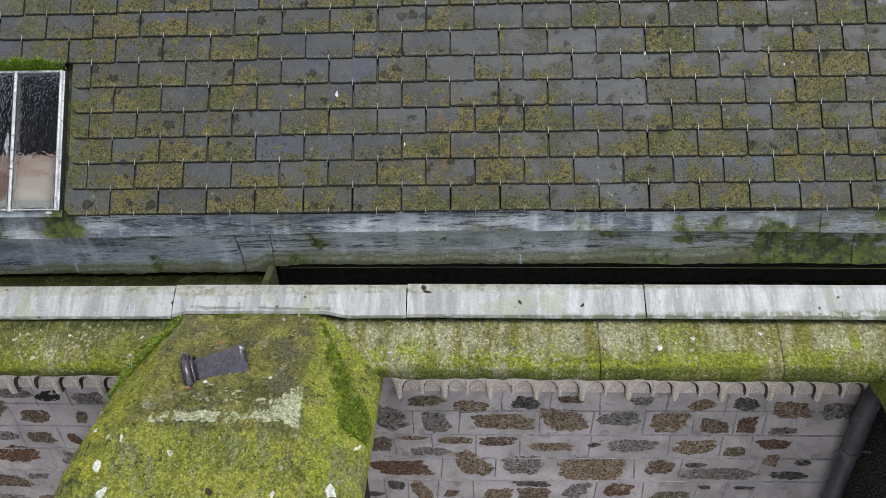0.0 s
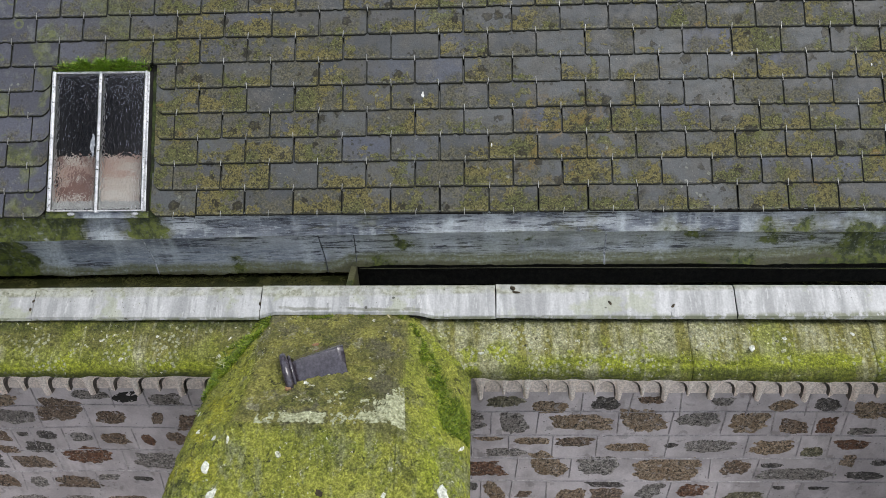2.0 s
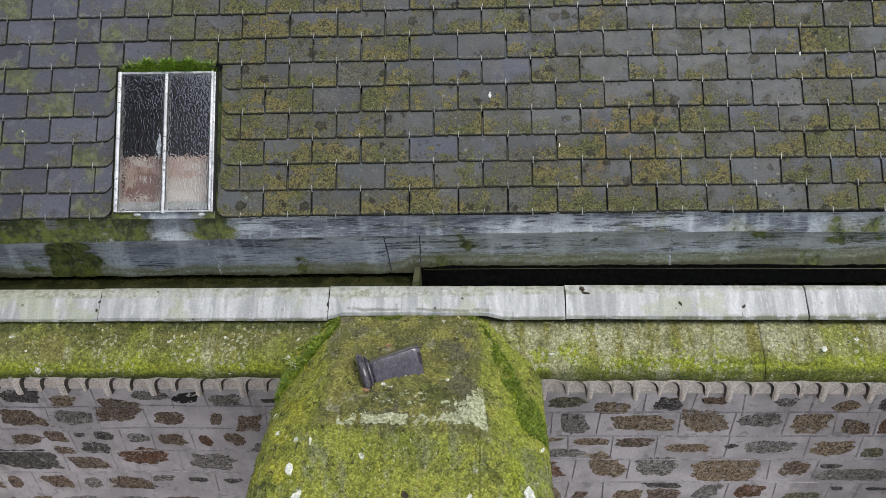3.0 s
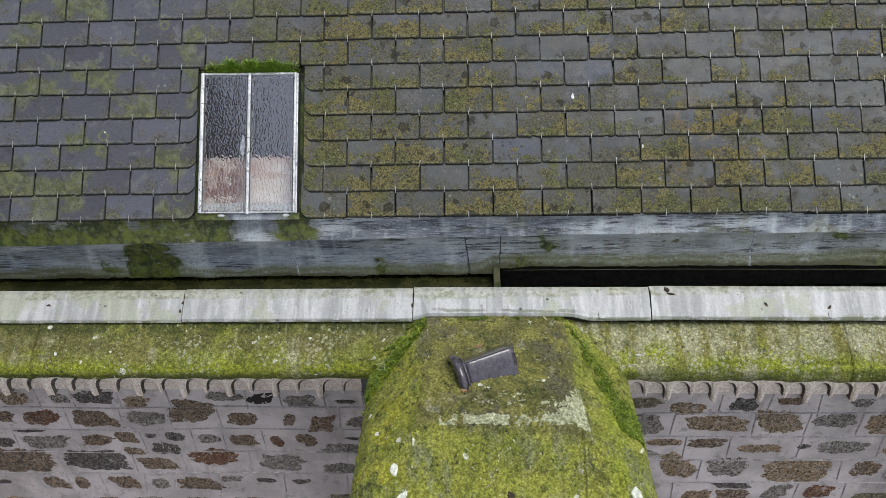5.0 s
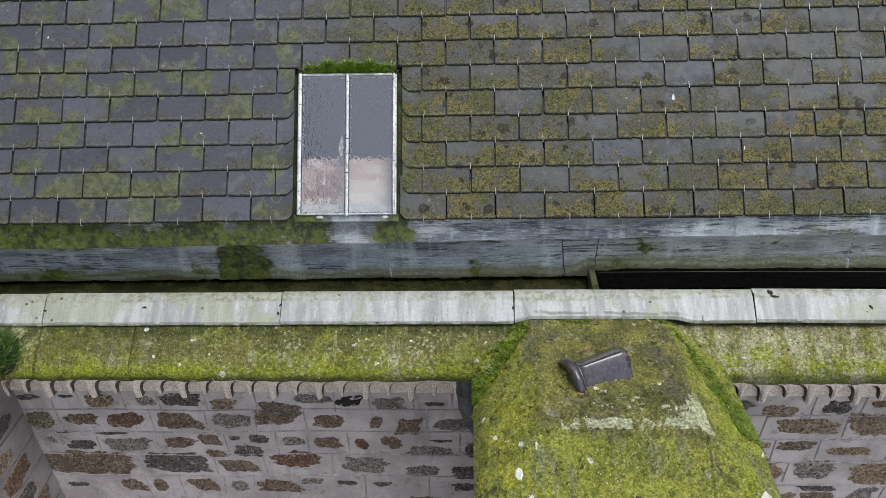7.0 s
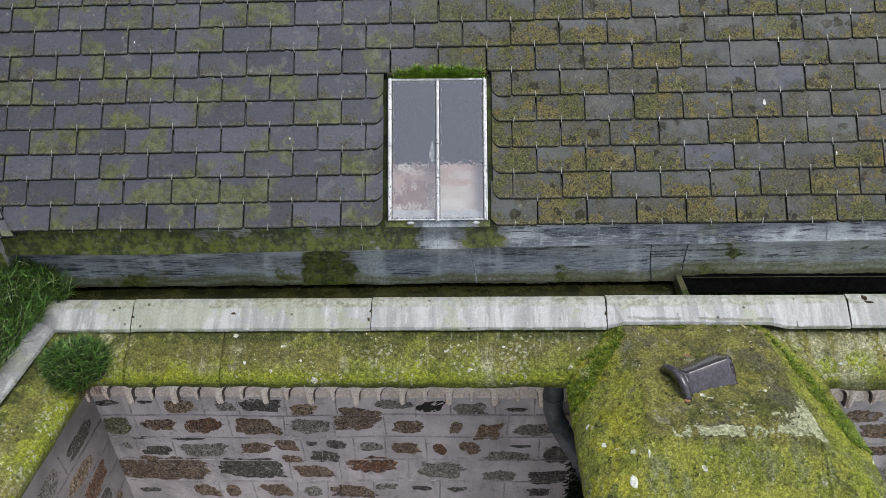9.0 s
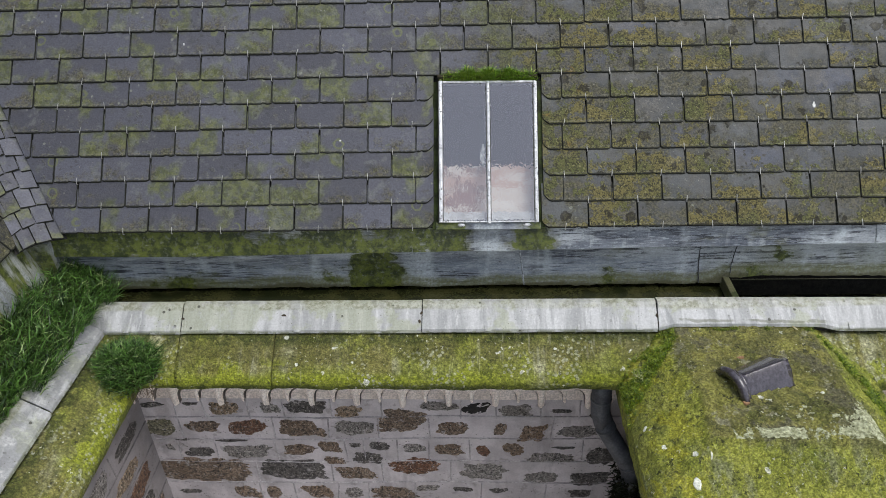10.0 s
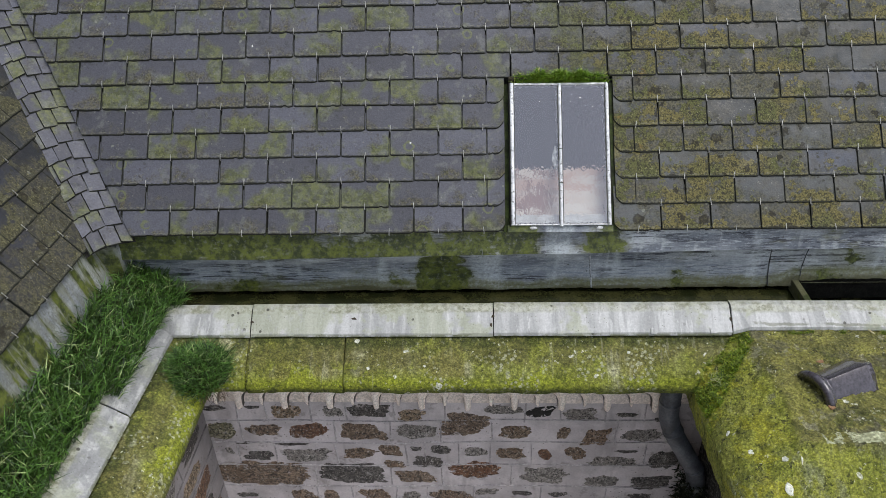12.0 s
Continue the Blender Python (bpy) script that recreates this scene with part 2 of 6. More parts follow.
    k.rough(k.ramp(k.math("ADD", k.times(film, 0.5), k.noise(30, 3)), 0.3, 1.0, 0.48, 0.82))
    n1 = k.bump(k.noise(1, 4, 0.55, vec=k.scaled(14, 30, 30)), 0.28, 0.006)
    k.bump(k.math("ADD", k.times(k.noise(150, 3, 0.6), 0.4), k.math("ADD", k.times(patch, grain, 0.9), k.times(spots, 0.3))), 0.6, 0.005, n1)
    return k.m


def moss_stone(name, cap=False):
    """Granite under moss, algae and lichen: broad drifts of colour, crisp crusts and flecks over them."""
    k = Mat(name, 0.9)
    fine = k.ramp(k.noise(60, 5, 0.70), 0.35, 0.65)
    if not cap:
        fine = k.ramp(k.noise(64, 4, 0.66), 0.30, 0.70)
    big, mid = k.noise(3.0, 3, 0.5, vec=k.warp(9, 0.06)), k.noise(7.5, 4, 0.6, vec=k.warp(18, 0.04))
    crisp = k.noise(15, 6, 0.66, vec=k.warp(40, 0.02))
    olive = k.mix(fine, (0.165, 0.155, 0.036), (0.335, 0.315, 0.094))
    green = k.mix(fine, (0.155, 0.180, 0.020), (0.37, 0.40, 0.066))
    gold = k.mix(fine, (0.23, 0.25, 0.028), (0.47, 0.48, 0.090))
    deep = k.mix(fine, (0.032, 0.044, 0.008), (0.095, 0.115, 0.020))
    bare = k.mix(fine, (0.31, 0.30, 0.16), (0.58, 0.57, 0.36))
    if cap:
        # the flanks and the lower slope are the greenest, the top is brown
        front = k.ramp(k.axis("Y"), 1.60, 1.50)
        flank = k.math("MAXIMUM", k.ramp(k.axis("X"), -1.10, -1.24), k.ramp(k.axis("X"), -0.58, -0.46))
        rim = k.math("MAXIMUM", front, flank)
        brown = k.mix(k.ramp(mid, 0.42, 0.58), k.mix(fine, (0.105, 0.106, 0.028), (0.21, 0.205, 0.062)), olive)
        base = k.mix(k.ramp(k.math("ADD", k.times(rim, 0.55), big), 0.62, 0.82), brown, green)
        base = k.mix(k.times(k.ramp(k.math("ADD", mid, k.times(rim, 0.06)), 0.52, 0.62), k.ramp(rim, 0.0, 1.0, 0.25, 0.9)), base, gold)
        base = k.mix(k.times(k.ramp(k.math("ADD", crisp, k.math("MULTIPLY", k.math("SUBTRACT", big, 0.5), 0.5)), 0.54, 0.565), k.ramp(rim, 0.0, 1.0, 0.12, 0.75)), base, gold)
        base = k.mix(k.times(k.ramp(k.noise(5.5, 5, 0.65, vec=k.warp(22, 0.05)), 0.55, 0.59), k.ramp(crisp, 0.38, 0.50), 0.62), base, deep)
        drift = k.times(front, k.ramp(k.noise(4.5, 4, 0.6, vec=k.warp(14, 0.06)), 0.50, 0.58))
        base = k.mix(k.times(drift, 0.6), base, k.mix(fine, (0.075, 0.105, 0.012), (0.21, 0.26, 0.040)))
        black = k.times(k.ramp(k.noise(34, 4, 0.7, vec=k.warp(60, 0.02)), 0.585, 0.605), k.ramp(k.noise(6, 2), 0.42, 0.55))
        base = k.mix(k.times(black, 0.8), base, (0.022, 0.026, 0.010))
        bright = k.times(k.ramp(k.axis("X"), -0.48, -0.38), k.ramp(k.noise(5, 4, 0.6, vec=k.warp(20, 0.04)), 0.40, 0.54))
        base = k.mix(k.times(bright, 0.75), base, k.mix(fine, (0.19, 0.25, 0.012), (0.44, 0.50, 0.045)))
        sulphur = k.times(k.ramp(k.axis("X"), -1.12, -1.26), k.ramp(k.noise(7, 4, 0.6, vec=k.warp(24, 0.04)), 0.50, 0.56))
        base = k.mix(k.times(sulphur, 0.7), base, k.mix(fine, (0.30, 0.29, 0.014), (0.56, 0.54, 0.06)))
        grey = k.times(k.ramp(k.noise(9, 5, 0.7, vec=k.warp(30, 0.03)), 0.58, 0.62), k.ramp(rim, 0.0, 1.0, 0.7, 0.25))
        base = k.mix(grey, base, k.mix(fine, (0.20, 0.19, 0.11), (0.40, 0.39, 0.28)))
        # pale wet runs and bare grey-green stone on the front slope
        washed = k.times(front, k.ramp(k.noise(1, 5, 0.65, vec=k.scaled(13, 5, 5)), 0.50, 0.60))
        base = k.mix(k.times(washed, k.ramp(crisp, 0.42, 0.52), 0.85), base, k.mix(fine, (0.165, 0.180, 0.062), (0.38, 0.40, 0.20)))
        umber = k.times(k.ramp(k.noise(6, 4, 0.6, vec=k.warp(20, 0.04)), 0.53, 0.63), k.ramp(rim, 0.0, 1.0, 0.85, 0.2))
        base = k.mix(umber, base, k.mix(fine, (0.085, 0.080, 0.045), (0.185, 0.175, 0.100)))
    else:
        drip = k.noise(1, 5, 0.6, vec=k.scaled(15, 2.2, 2.2))
        west = k.ramp(k.axis("X"), -0.2, -1.4)
        base = k.mix(k.ramp(k.math("SUBTRACT", drip, k.times(west, 0.05)), 0.40, 0.58), olive, bare)
        base = k.mix(k.times(k.ramp(k.math("ADD", big, k.times(west, 0.09)), 0.50, 0.62), 0.85), base, green)
        nose = k.ramp(k.axis("Z"), 4.894, 4.862)
        base = k.mix(k.times(nose, k.ramp(k.math("ADD", mid, k.times(west, 0.03)), 0.36, 0.50), 0.95), base, k.mix(fine, (0.17, 0.21, 0.010), (0.38, 0.42, 0.040)))
        base = k.mix(k.times(k.ramp(crisp, 0.57, 0.61), 0.22), base, gold)
        base = k.mix(k.times(k.ramp(k.noise(9, 5, 0.65, vec=k.warp(22, 0.05)), 0.56, 0.62), 0.42), base, deep)
        brown = k.times(west, k.ramp(k.axis("Z"), 4.885, 4.925), k.ramp(mid, 0.36, 0.54))
        base = k.mix(k.times(brown, 0.8), base, k.mix(fine, (0.090, 0.088, 0.024), (0.215, 0.205, 0.062)))
        lime = k.times(k.ramp(k.noise(6.5, 4, 0.6, vec=k.warp(24, 0.04)), 0.575, 0.60), k.ramp(k.axis("Z"), 4.935, 4.890))
        base = k.mix(k.times(lime, 0.8), base, k.mix(fine, (0.22, 0.26, 0.010), (0.42, 0.46, 0.045)))
        crustal = k.times(k.ramp(k.noise(4.2, 3, 0.6, vec=k.warp(16, 0.05)), 0.52, 0.58), k.ramp(k.voronoi(48, vec=k.warp(90, 0.01)), 0.42, 0.30))
        base = k.mix(k.times(crustal, 0.8), base, (0.46, 0.47, 0.31))
        pit = k.times(k.ramp(k.voronoi(19, vec=k.warp(60, 0.02)), 0.15, 0.11), k.ramp(k.noise(5, 2), 0.50, 0.56))
        base = k.mix(k.times(pit, 0.75), base, (0.035, 0.036, 0.016))
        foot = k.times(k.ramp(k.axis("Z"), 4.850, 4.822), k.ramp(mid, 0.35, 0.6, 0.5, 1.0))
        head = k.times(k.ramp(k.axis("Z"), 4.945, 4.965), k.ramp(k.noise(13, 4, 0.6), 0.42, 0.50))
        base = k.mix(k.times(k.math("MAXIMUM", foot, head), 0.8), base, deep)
        trails = k.times(k.ramp(k.noise(1, 4, 0.6, vec=k.scaled(42, 5, 5)), 0.60, 0.65), k.ramp(k.noise(4, 2), 0.45, 0.55))
        base = k.mix(k.times(trails, 0.22), base, (0.62, 0.61, 0.45))
    grain = k.ramp(k.noise(60, 2, 0.5), 0.60, 0.66)
    base = k.mix(k.times(grain, 0.4), base, deep)
    pale = k.times(k.ramp(k.voronoi(11, vec=k.warp(60, 0.035)), 0.15, 0.125), k.ramp(k.noise(7, 3, 0.6), 0.55, 0.58))
    base = k.mix(k.times(pale, 0.95), base, k.mix(fine, (0.52, 0.54, 0.42), (0.88, 0.88, 0.78)))
    flecks = k.times(k.ramp(k.noise(48, 3, 0.6, vec=k.warp(70, 0.02)), 0.65, 0.67), k.ramp(k.noise(5, 3, 0.7), 0.48, 0.58))
    base = k.mix(k.times(flecks, 0.85), base, (0.74, 0.75, 0.60))
    if cap:
        base = k.mix(k.times(k.blob((-0.575, 1.605, 4.98), 0.105, 0.03, 0.8, 22), 0.6), base, k.mix(fine, (0.07, 0.068, 0.040), (0.15, 0.145, 0.085)))
    # little cushions; the shade in the gaps between is put into the colour
    tuft = k.ramp(k.voronoi(84, vec=k.warp(110, 0.010)), 0.30, 0.72, 1.14, 0.80)
    lit = k.t.nodes.new("ShaderNodeVectorMath")
    lit.operation = "SCALE"
    k.t.links.new(base, lit.inputs[0])
    k.t.links.new(tuft, lit.inputs["Scale"])
    base = lit.outputs["Vector"]
    k.colour(k.grit(base, 0.28, 150))
    n1 = k.bump(k.noise(28, 6, 0.7), 0.9, 0.025)
    k.bump(k.noise(150, 3, 0.6), 0.9, 0.006, n1)
    return k.m


def plain(name, c1, c2, scale=20, rough=0.7, metal=0.0, bump=0.3, fine=120):
    k = Mat(name, rough, metal)
    k.colour(k.grit(k.mix(k.ramp(k.noise(scale, 5, 0.65), 0.3, 0.7), c1, c2), 0.2, 110))
    k.bump(k.noise(fine, 5, 0.7), bump, 0.004)
    return k.m


def lead_material(name, where):
    """Lead gone blue-grey and white, with algae where the water stands or runs."""
    k = Mat(name, 0.5, 0.0)
    base = k.mix(k.ramp(k.noise(1, 4, 0.55, vec=k.scaled(2.2, 6, 9)), 0.40, 0.60), (0.15, 0.17, 0.205), (0.46, 0.495, 0.53))
    base = k.mix(k.times(k.ramp(k.noise(1, 3, 0.5, vec=k.scaled(1.1, 3, 3)), 0.56, 0.66), 0.6), base, (0.12, 0.135, 0.165))
    base = k.mix(k.times(k.ramp(k.noise(1, 5, 0.6, vec=k.scaled(16, 2, 2)), 0.58, 0.68), 0.5), base, (0.48, 0.52, 0.54))
    if where == "low":
        # a pale bloom on the lower half, paler still past the dam
        past = k.ramp(k.axis("X"), -1.0, -0.75)
        bloom = k.times(k.math("MAXIMUM", k.ramp(k.axis("Z"), 5.20, 5.12), past), k.ramp(k.noise(1, 4, 0.6, vec=k.scaled(1.6, 4, 9)), 0.36, 0.56, 0.35, 1.0))
        streaky = k.ramp(k.noise(1, 4, 0.65, vec=k.scaled(9, 70, 70)), 0.4, 0.6)
        base = k.mix(k.times(bloom, 0.8), base, k.mix(past, k.mix(streaky, (0.26, 0.30, 0.355), (0.42, 0.46, 0.50)), k.mix(streaky, (0.38, 0.41, 0.42), (0.64, 0.68, 0.68))))
    # thin dark scratches and creases along the sheet
    base = k.mix(k.times(k.ramp(k.noise(1, 5, 0.7, vec=k.scaled(6, 80, 80)), 0.525, 0.555), k.ramp(k.noise(1, 3, 0.6, vec=k.scaled(2.2, 7, 7)), 0.42, 0.52), 0.92), base, (0.024, 0.028, 0.040))
    dots = k.times(k.ramp(k.voronoi(30, vec=k.warp(80, 0.006)), 0.14, 0.10), k.ramp(k.noise(6, 2), 0.52, 0.57))
    base = k.mix(k.times(dots, 0.8), base, (0.06, 0.065, 0.06))
    base = k.mix(k.times(k.ramp(k.noise(1, 4, 0.7, vec=k.scaled(16, 190, 190)), 0.55, 0.59), k.ramp(k.noise(1, 3, 0.6, vec=k.scaled(2.2, 9, 9)), 0.44, 0.56), 0.75), base, (0.055, 0.062, 0.082))
    base = k.mix(k.times(k.ramp(k.noise(1, 4, 0.7, vec=k.scaled(18, 170, 170)), 0.56, 0.60), 0.45), base, (0.60, 0.65, 0.68))
    base = k.mix(k.times(k.ramp(k.noise(1, 3, 0.55, vec=k.scaled(5.5, 0.8, 0.8)), 0.52, 0.65), k.ramp(k.noise(40, 3, 0.7), 0.35, 0.6, 0.45, 1.0), 0.75), base, (0.62, 0.68, 0.71))
    runs = k.noise(1, 6, 0.66, vec=k.scaled(4.5, 5, 6.0))
    if where == "low":
        low = k.ramp(k.axis("Z"), 5.125, 5.045)
        east = k.ramp(k.axis("X"), 0.6, 1.6)
        blot = k.blob((-2.50, 2.5, 5.13), 0.17, 0.10, 0.7, 16)
        lead_in = k.math("ADD", k.math("MULTIPLY", low, 0.05), k.math("MAXIMUM", k.math("MULTIPLY", east, 0.16), k.math("MULTIPLY", blot, 0.3)))
    elif where == "high":
        west = k.ramp(k.axis("X"), -1.9, -2.3)
        lead_in = k.math("ADD", k.math("MULTIPLY", west, 0.25), k.math("ADD", k.math("MULTIPLY", k.ramp(k.axis("X"), 0.9, 1.5), 0.12), k.math("MULTIPLY", k.math("MAXIMUM", k.blob((-1.74, 2.47, 5.30), 0.14, 0.11, 0.8), k.blob((-2.12, 2.46, 5.31), 0.14, 0.11, 0.8)), 0.2)))
    else:
        base = k.mix(0.5, base, k.mix(k.noise(12, 4, 0.6), (0.17, 0.18, 0.18), (0.36, 0.375, 0.38)))
        runs = k.noise(1, 5, 0.62, vec=k.scaled(2, 13, 2.0))
        lead_in = k.math("MULTIPLY", k.noise(2.4, 2), 0.26)
    g = k.ramp(k.math("ADD", runs, lead_in), 0.62, 0.68)
    more = k.times(k.ramp(k.axis("X"), -1.0, -0.75), 0.07) if where == "low" else 0.0
    film = k.ramp(k.math("ADD", k.math("ADD", runs, lead_in), more), 0.50, 0.66)
    base = k.mix(k.times(film, 0.35 if where == "low" else 0.62), base, (0.165, 0.17, 0.085))
    if where == "low":
        # tide marks above the water: a grey-green film, then brown slime
        dry = k.ramp(k.axis("X"), -0.80, -0.95, -0.010, 0.030)
        tide = k.math("ADD", k.math("ADD", k.axis("Z"), dry), k.math("MULTIPLY", k.noise(1, 4, 0.55, vec=k.scaled(2.6, 2, 2)), 0.11))
        tide = k.math("ADD", tide, k.math("MULTIPLY", k.noise(34, 5, 0.7), 0.030))
        base = k.mix(k.times(k.ramp(tide, 5.185, 5.150), k.ramp(k.noise(70, 3, 0.6), 0.3, 0.6, 0.4, 0.85)), base, (0.165, 0.175, 0.080))
        base = k.mix(k.times(k.ramp(tide, 5.162, 5.150), k.ramp(tide, 5.138, 5.150, 0.35, 1.0), 0.35), base, (0.070, 0.080, 0.032))
        base = k.mix(k.times(k.ramp(tide, 5.135, 5.115), 0.8), base, (0.070, 0.066, 0.026))
    upper = k.times(k.ramp(k.noise(1, 4, 0.6, vec=k.scaled(1.5, 9, 9)), 0.48, 0.58), k.ramp(k.axis("Z"), 5.14, 5.22), 0.36)
    base = k.mix(upper, base, (0.085, 0.098, 0.125)) if where != "wing" else base
    base = k.mix(k.times(g, k.ramp(k.noise(60, 3, 0.6), 0.32, 0.46, 0.4, 0.95)), base, k.mix(k.ramp(k.noise(24, 5, 0.7), 0.38, 0.62), (0.020, 0.032, 0.004), (0.125, 0.150, 0.022)))
    base = k.grit(base, 0.12, 120)
    k.colour(base)
    k.rough(k.ramp(k.noise(14, 3), 0.3, 0.7, 0.38, 0.65))
    n1 = k.bump(k.noise(1, 4, 0.55, vec=k.scaled(7, 16, 22)), 0.5, 0.008)
    k.bump(k.noise(1, 4, 0.6, vec=k.scaled(25, 160, 160)), 0.3, 0.003, n1)
    return k.m


def zinc_material():
    k = Mat("weathered_zinc", 0.55, 0.0)
    base = k.mix(k.ramp(k.noise(1, 5, 0.6, vec=k.scaled(17, 3, 3)), 0.36, 0.64), (0.33, 0.335, 0.332), (0.54, 0.545, 0.54))
    base = k.mix(k.times(k.ramp(k.noise(1, 4, 0.6, vec=k.scaled(38, 7, 7)), 0.57, 0.62), 0.5), base, (0.64, 0.645, 0.635))
    west = k.ramp(k.axis("X"), -1.1, -1.6, 0.0, 0.07)
    base = k.mix(k.times(k.ramp(k.math("ADD", k.noise(5, 5, 0.65, vec=k.warp(20, 0.03)), west), 0.55, 0.63), 0.55), base, (0.36, 0.385, 0.25))
    # dark stains on the wing's lengths, also dimming that bright end by colour
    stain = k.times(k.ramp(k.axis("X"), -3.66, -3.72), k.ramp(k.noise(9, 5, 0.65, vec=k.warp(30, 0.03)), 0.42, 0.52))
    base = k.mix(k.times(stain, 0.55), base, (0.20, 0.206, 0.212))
    top = k.ramp(k.axis("Z"), 5.059, 5.068)
    base = k.mix(k.times(top, k.ramp(k.noise(8, 5, 0.65), 0.34, 0.62, 0.2, 0.9)), base, k.mix(k.ramp(k.noise(45, 4, 0.65), 0.36, 0.64), (0.19, 0.195, 0.115), (0.44, 0.45, 0.36)))
    fold = k.times(k.ramp(k.math("ABSOLUTE", k.math("SUBTRACT", k.math("ADD", k.axis("Y"), k.math("MULTIPLY", k.noise(10, 4, 0.6), 0.034)), 2.229)), 0.0085, 0.003), k.ramp(k.axis("X"), -1.16, -1.12), k.ramp(k.axis("X"), -0.42, -0.50), k.ramp(k.noise(7, 4, 0.6), 0.42, 0.50))
    base = k.mix(k.times(fold, 0.6), base, k.mix(k.noise(80, 3), (0.04, 0.045, 0.02), (0.16, 0.17, 0.08)))
    drip = k.ramp(k.axis("Z"), 5.006, 4.992)
    base = k.mix(k.times(drip, k.ramp(k.noise(22, 4, 0.65), 0.42, 0.52), 0.8), base, (0.15, 0.165, 0.08))
    dots = k.times(k.ramp(k.voronoi(17, vec=k.warp(80, 0.008)), 0.13, 0.10), k.ramp(k.noise(5, 2), 0.48, 0.53))
    base = k.mix(k.times(dots, 0.9), base, (0.06, 0.06, 0.045))
    specks = k.times(k.ramp(k.voronoi(60), 0.16, 0.11), k.ramp(k.noise(7, 2), 0.52, 0.57))
    base = k.mix(k.times(specks, 0.7), base, (0.12, 0.12, 0.08))
    base = k.grit(base, 0.08, 120)
    k.colour(base)
    k.bump(k.noise(14, 4, 0.55), 0.35, 0.006)
    return k.m


# near-black slate edges: grime, with the shadow of the joints in the colour
EDGE = plain("grimy_shaded_slate_edge", (0.010, 0.011, 0.009), (0.03, 0.032, 0.022), 40, 0.9)
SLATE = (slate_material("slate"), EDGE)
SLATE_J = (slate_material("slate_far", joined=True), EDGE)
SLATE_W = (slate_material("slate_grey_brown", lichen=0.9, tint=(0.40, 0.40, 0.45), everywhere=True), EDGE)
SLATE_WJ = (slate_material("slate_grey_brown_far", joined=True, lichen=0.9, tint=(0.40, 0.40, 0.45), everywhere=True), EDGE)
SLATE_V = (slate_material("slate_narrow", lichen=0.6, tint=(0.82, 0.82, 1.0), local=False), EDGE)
CORNICE = moss_stone("mossy_cornice_stone")
CAP = moss_stone("mossy_buttress_stone", True)
LEAD = lead_material("lead_sheet", "low")
LEAD_HI = lead_material("lead_flashing", "high")
LEAD_W = lead_material("lead_wing", "wing")
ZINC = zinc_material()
# near-black: roof underlay and cores, and the painted darkness of voids
DARK = plain("dark_underlay_and_void", (0.012, 0.012, 0.011), (0.03, 0.028, 0.024), 30, 0.9)
SOLE = plain("wet_gutter_sole", (0.013, 0.017, 0.006), (0.050, 0.050, 0.018), 9, 0.2, bump=0.15)
HOOK = plain("hook_steel", (0.20, 0.20, 0.19), (0.50, 0.50, 0.47), 60, 0.45, 0.4, 0.1)
def mortar_material(name="grey_mortar", f=1.0):
    k = Mat(name, 0.9)
    base = k.mix(k.ramp(k.noise(5, 4, 0.55), 0.35, 0.65), (0.44 * f, 0.400 * f, 0.403 * f), (0.62 * f, 0.565 * f, 0.570 * f))
    base = k.mix(k.times(k.ramp(k.noise(1, 5, 0.6, vec=k.scaled(7, 7, 2.2)), 0.55, 0.66), 0.4), base, (0.25, 0.22, 0.215))
    base = k.mix(k.times(k.ramp(k.noise(15, 4, 0.6, vec=k.warp(40, 0.02)), 0.60, 0.66), 0.45), base, (0.22, 0.195, 0.18))
    base = k.mix(k.times(k.ramp(k.noise(11, 4, 0.6), 0.58, 0.68), 0.5), base, (0.60 * f, 0.56 * f, 0.565 * f))
    pits = k.times(k.ramp(k.voronoi(44, vec=k.warp(90, 0.008)), 0.17, 0.11), k.ramp(k.noise(6, 2), 0.50, 0.56))
    base = k.mix(k.times(pits, 0.75), base, (0.10, 0.09, 0.08))
    k.colour(k.grit(base, 0.06, 150))
    n1 = k.bump(k.noise(13, 4, 0.55), 0.7, 0.02)
    k.bump(k.noise(90, 3, 0.6), 0.35, 0.004, n1)
    return k.m


MORTAR = mortar_material()
# the wing's mortar: the same mix in a darker colour
MORTAR_W = mortar_material("darker_mortar", 0.58)
FRIEZE = plain("pale_limestone", (0.82, 0.71, 0.63), (0.93, 0.84, 0.76), 12, 0.85, bump=0.2)
PIPE = plain("grey_pipe", (0.065, 0.07, 0.082), (0.12, 0.128, 0.145), 14, 0.45, bump=0.1)
GRASS = plain("grass_blade", (0.03, 0.075, 0.012), (0.10, 0.19, 0.035), 45, 0.6, bump=0.0)
FRAME = plain("galvanised_frame", (0.55, 0.56, 0.57), (0.74, 0.75, 0.76), 14, 0.45, 0.3, 0.2)
GROUND = plain("pale_bounce_ground", (0.40, 0.38, 0.34), (0.56, 0.54, 0.48), 3, 0.95, bump=0.5, fine=40)
RIDGE = plain("brown_glazed_clay", (0.030, 0.024, 0.031), (0.070, 0.060, 0.076), 50, 0.24, bump=0.2)
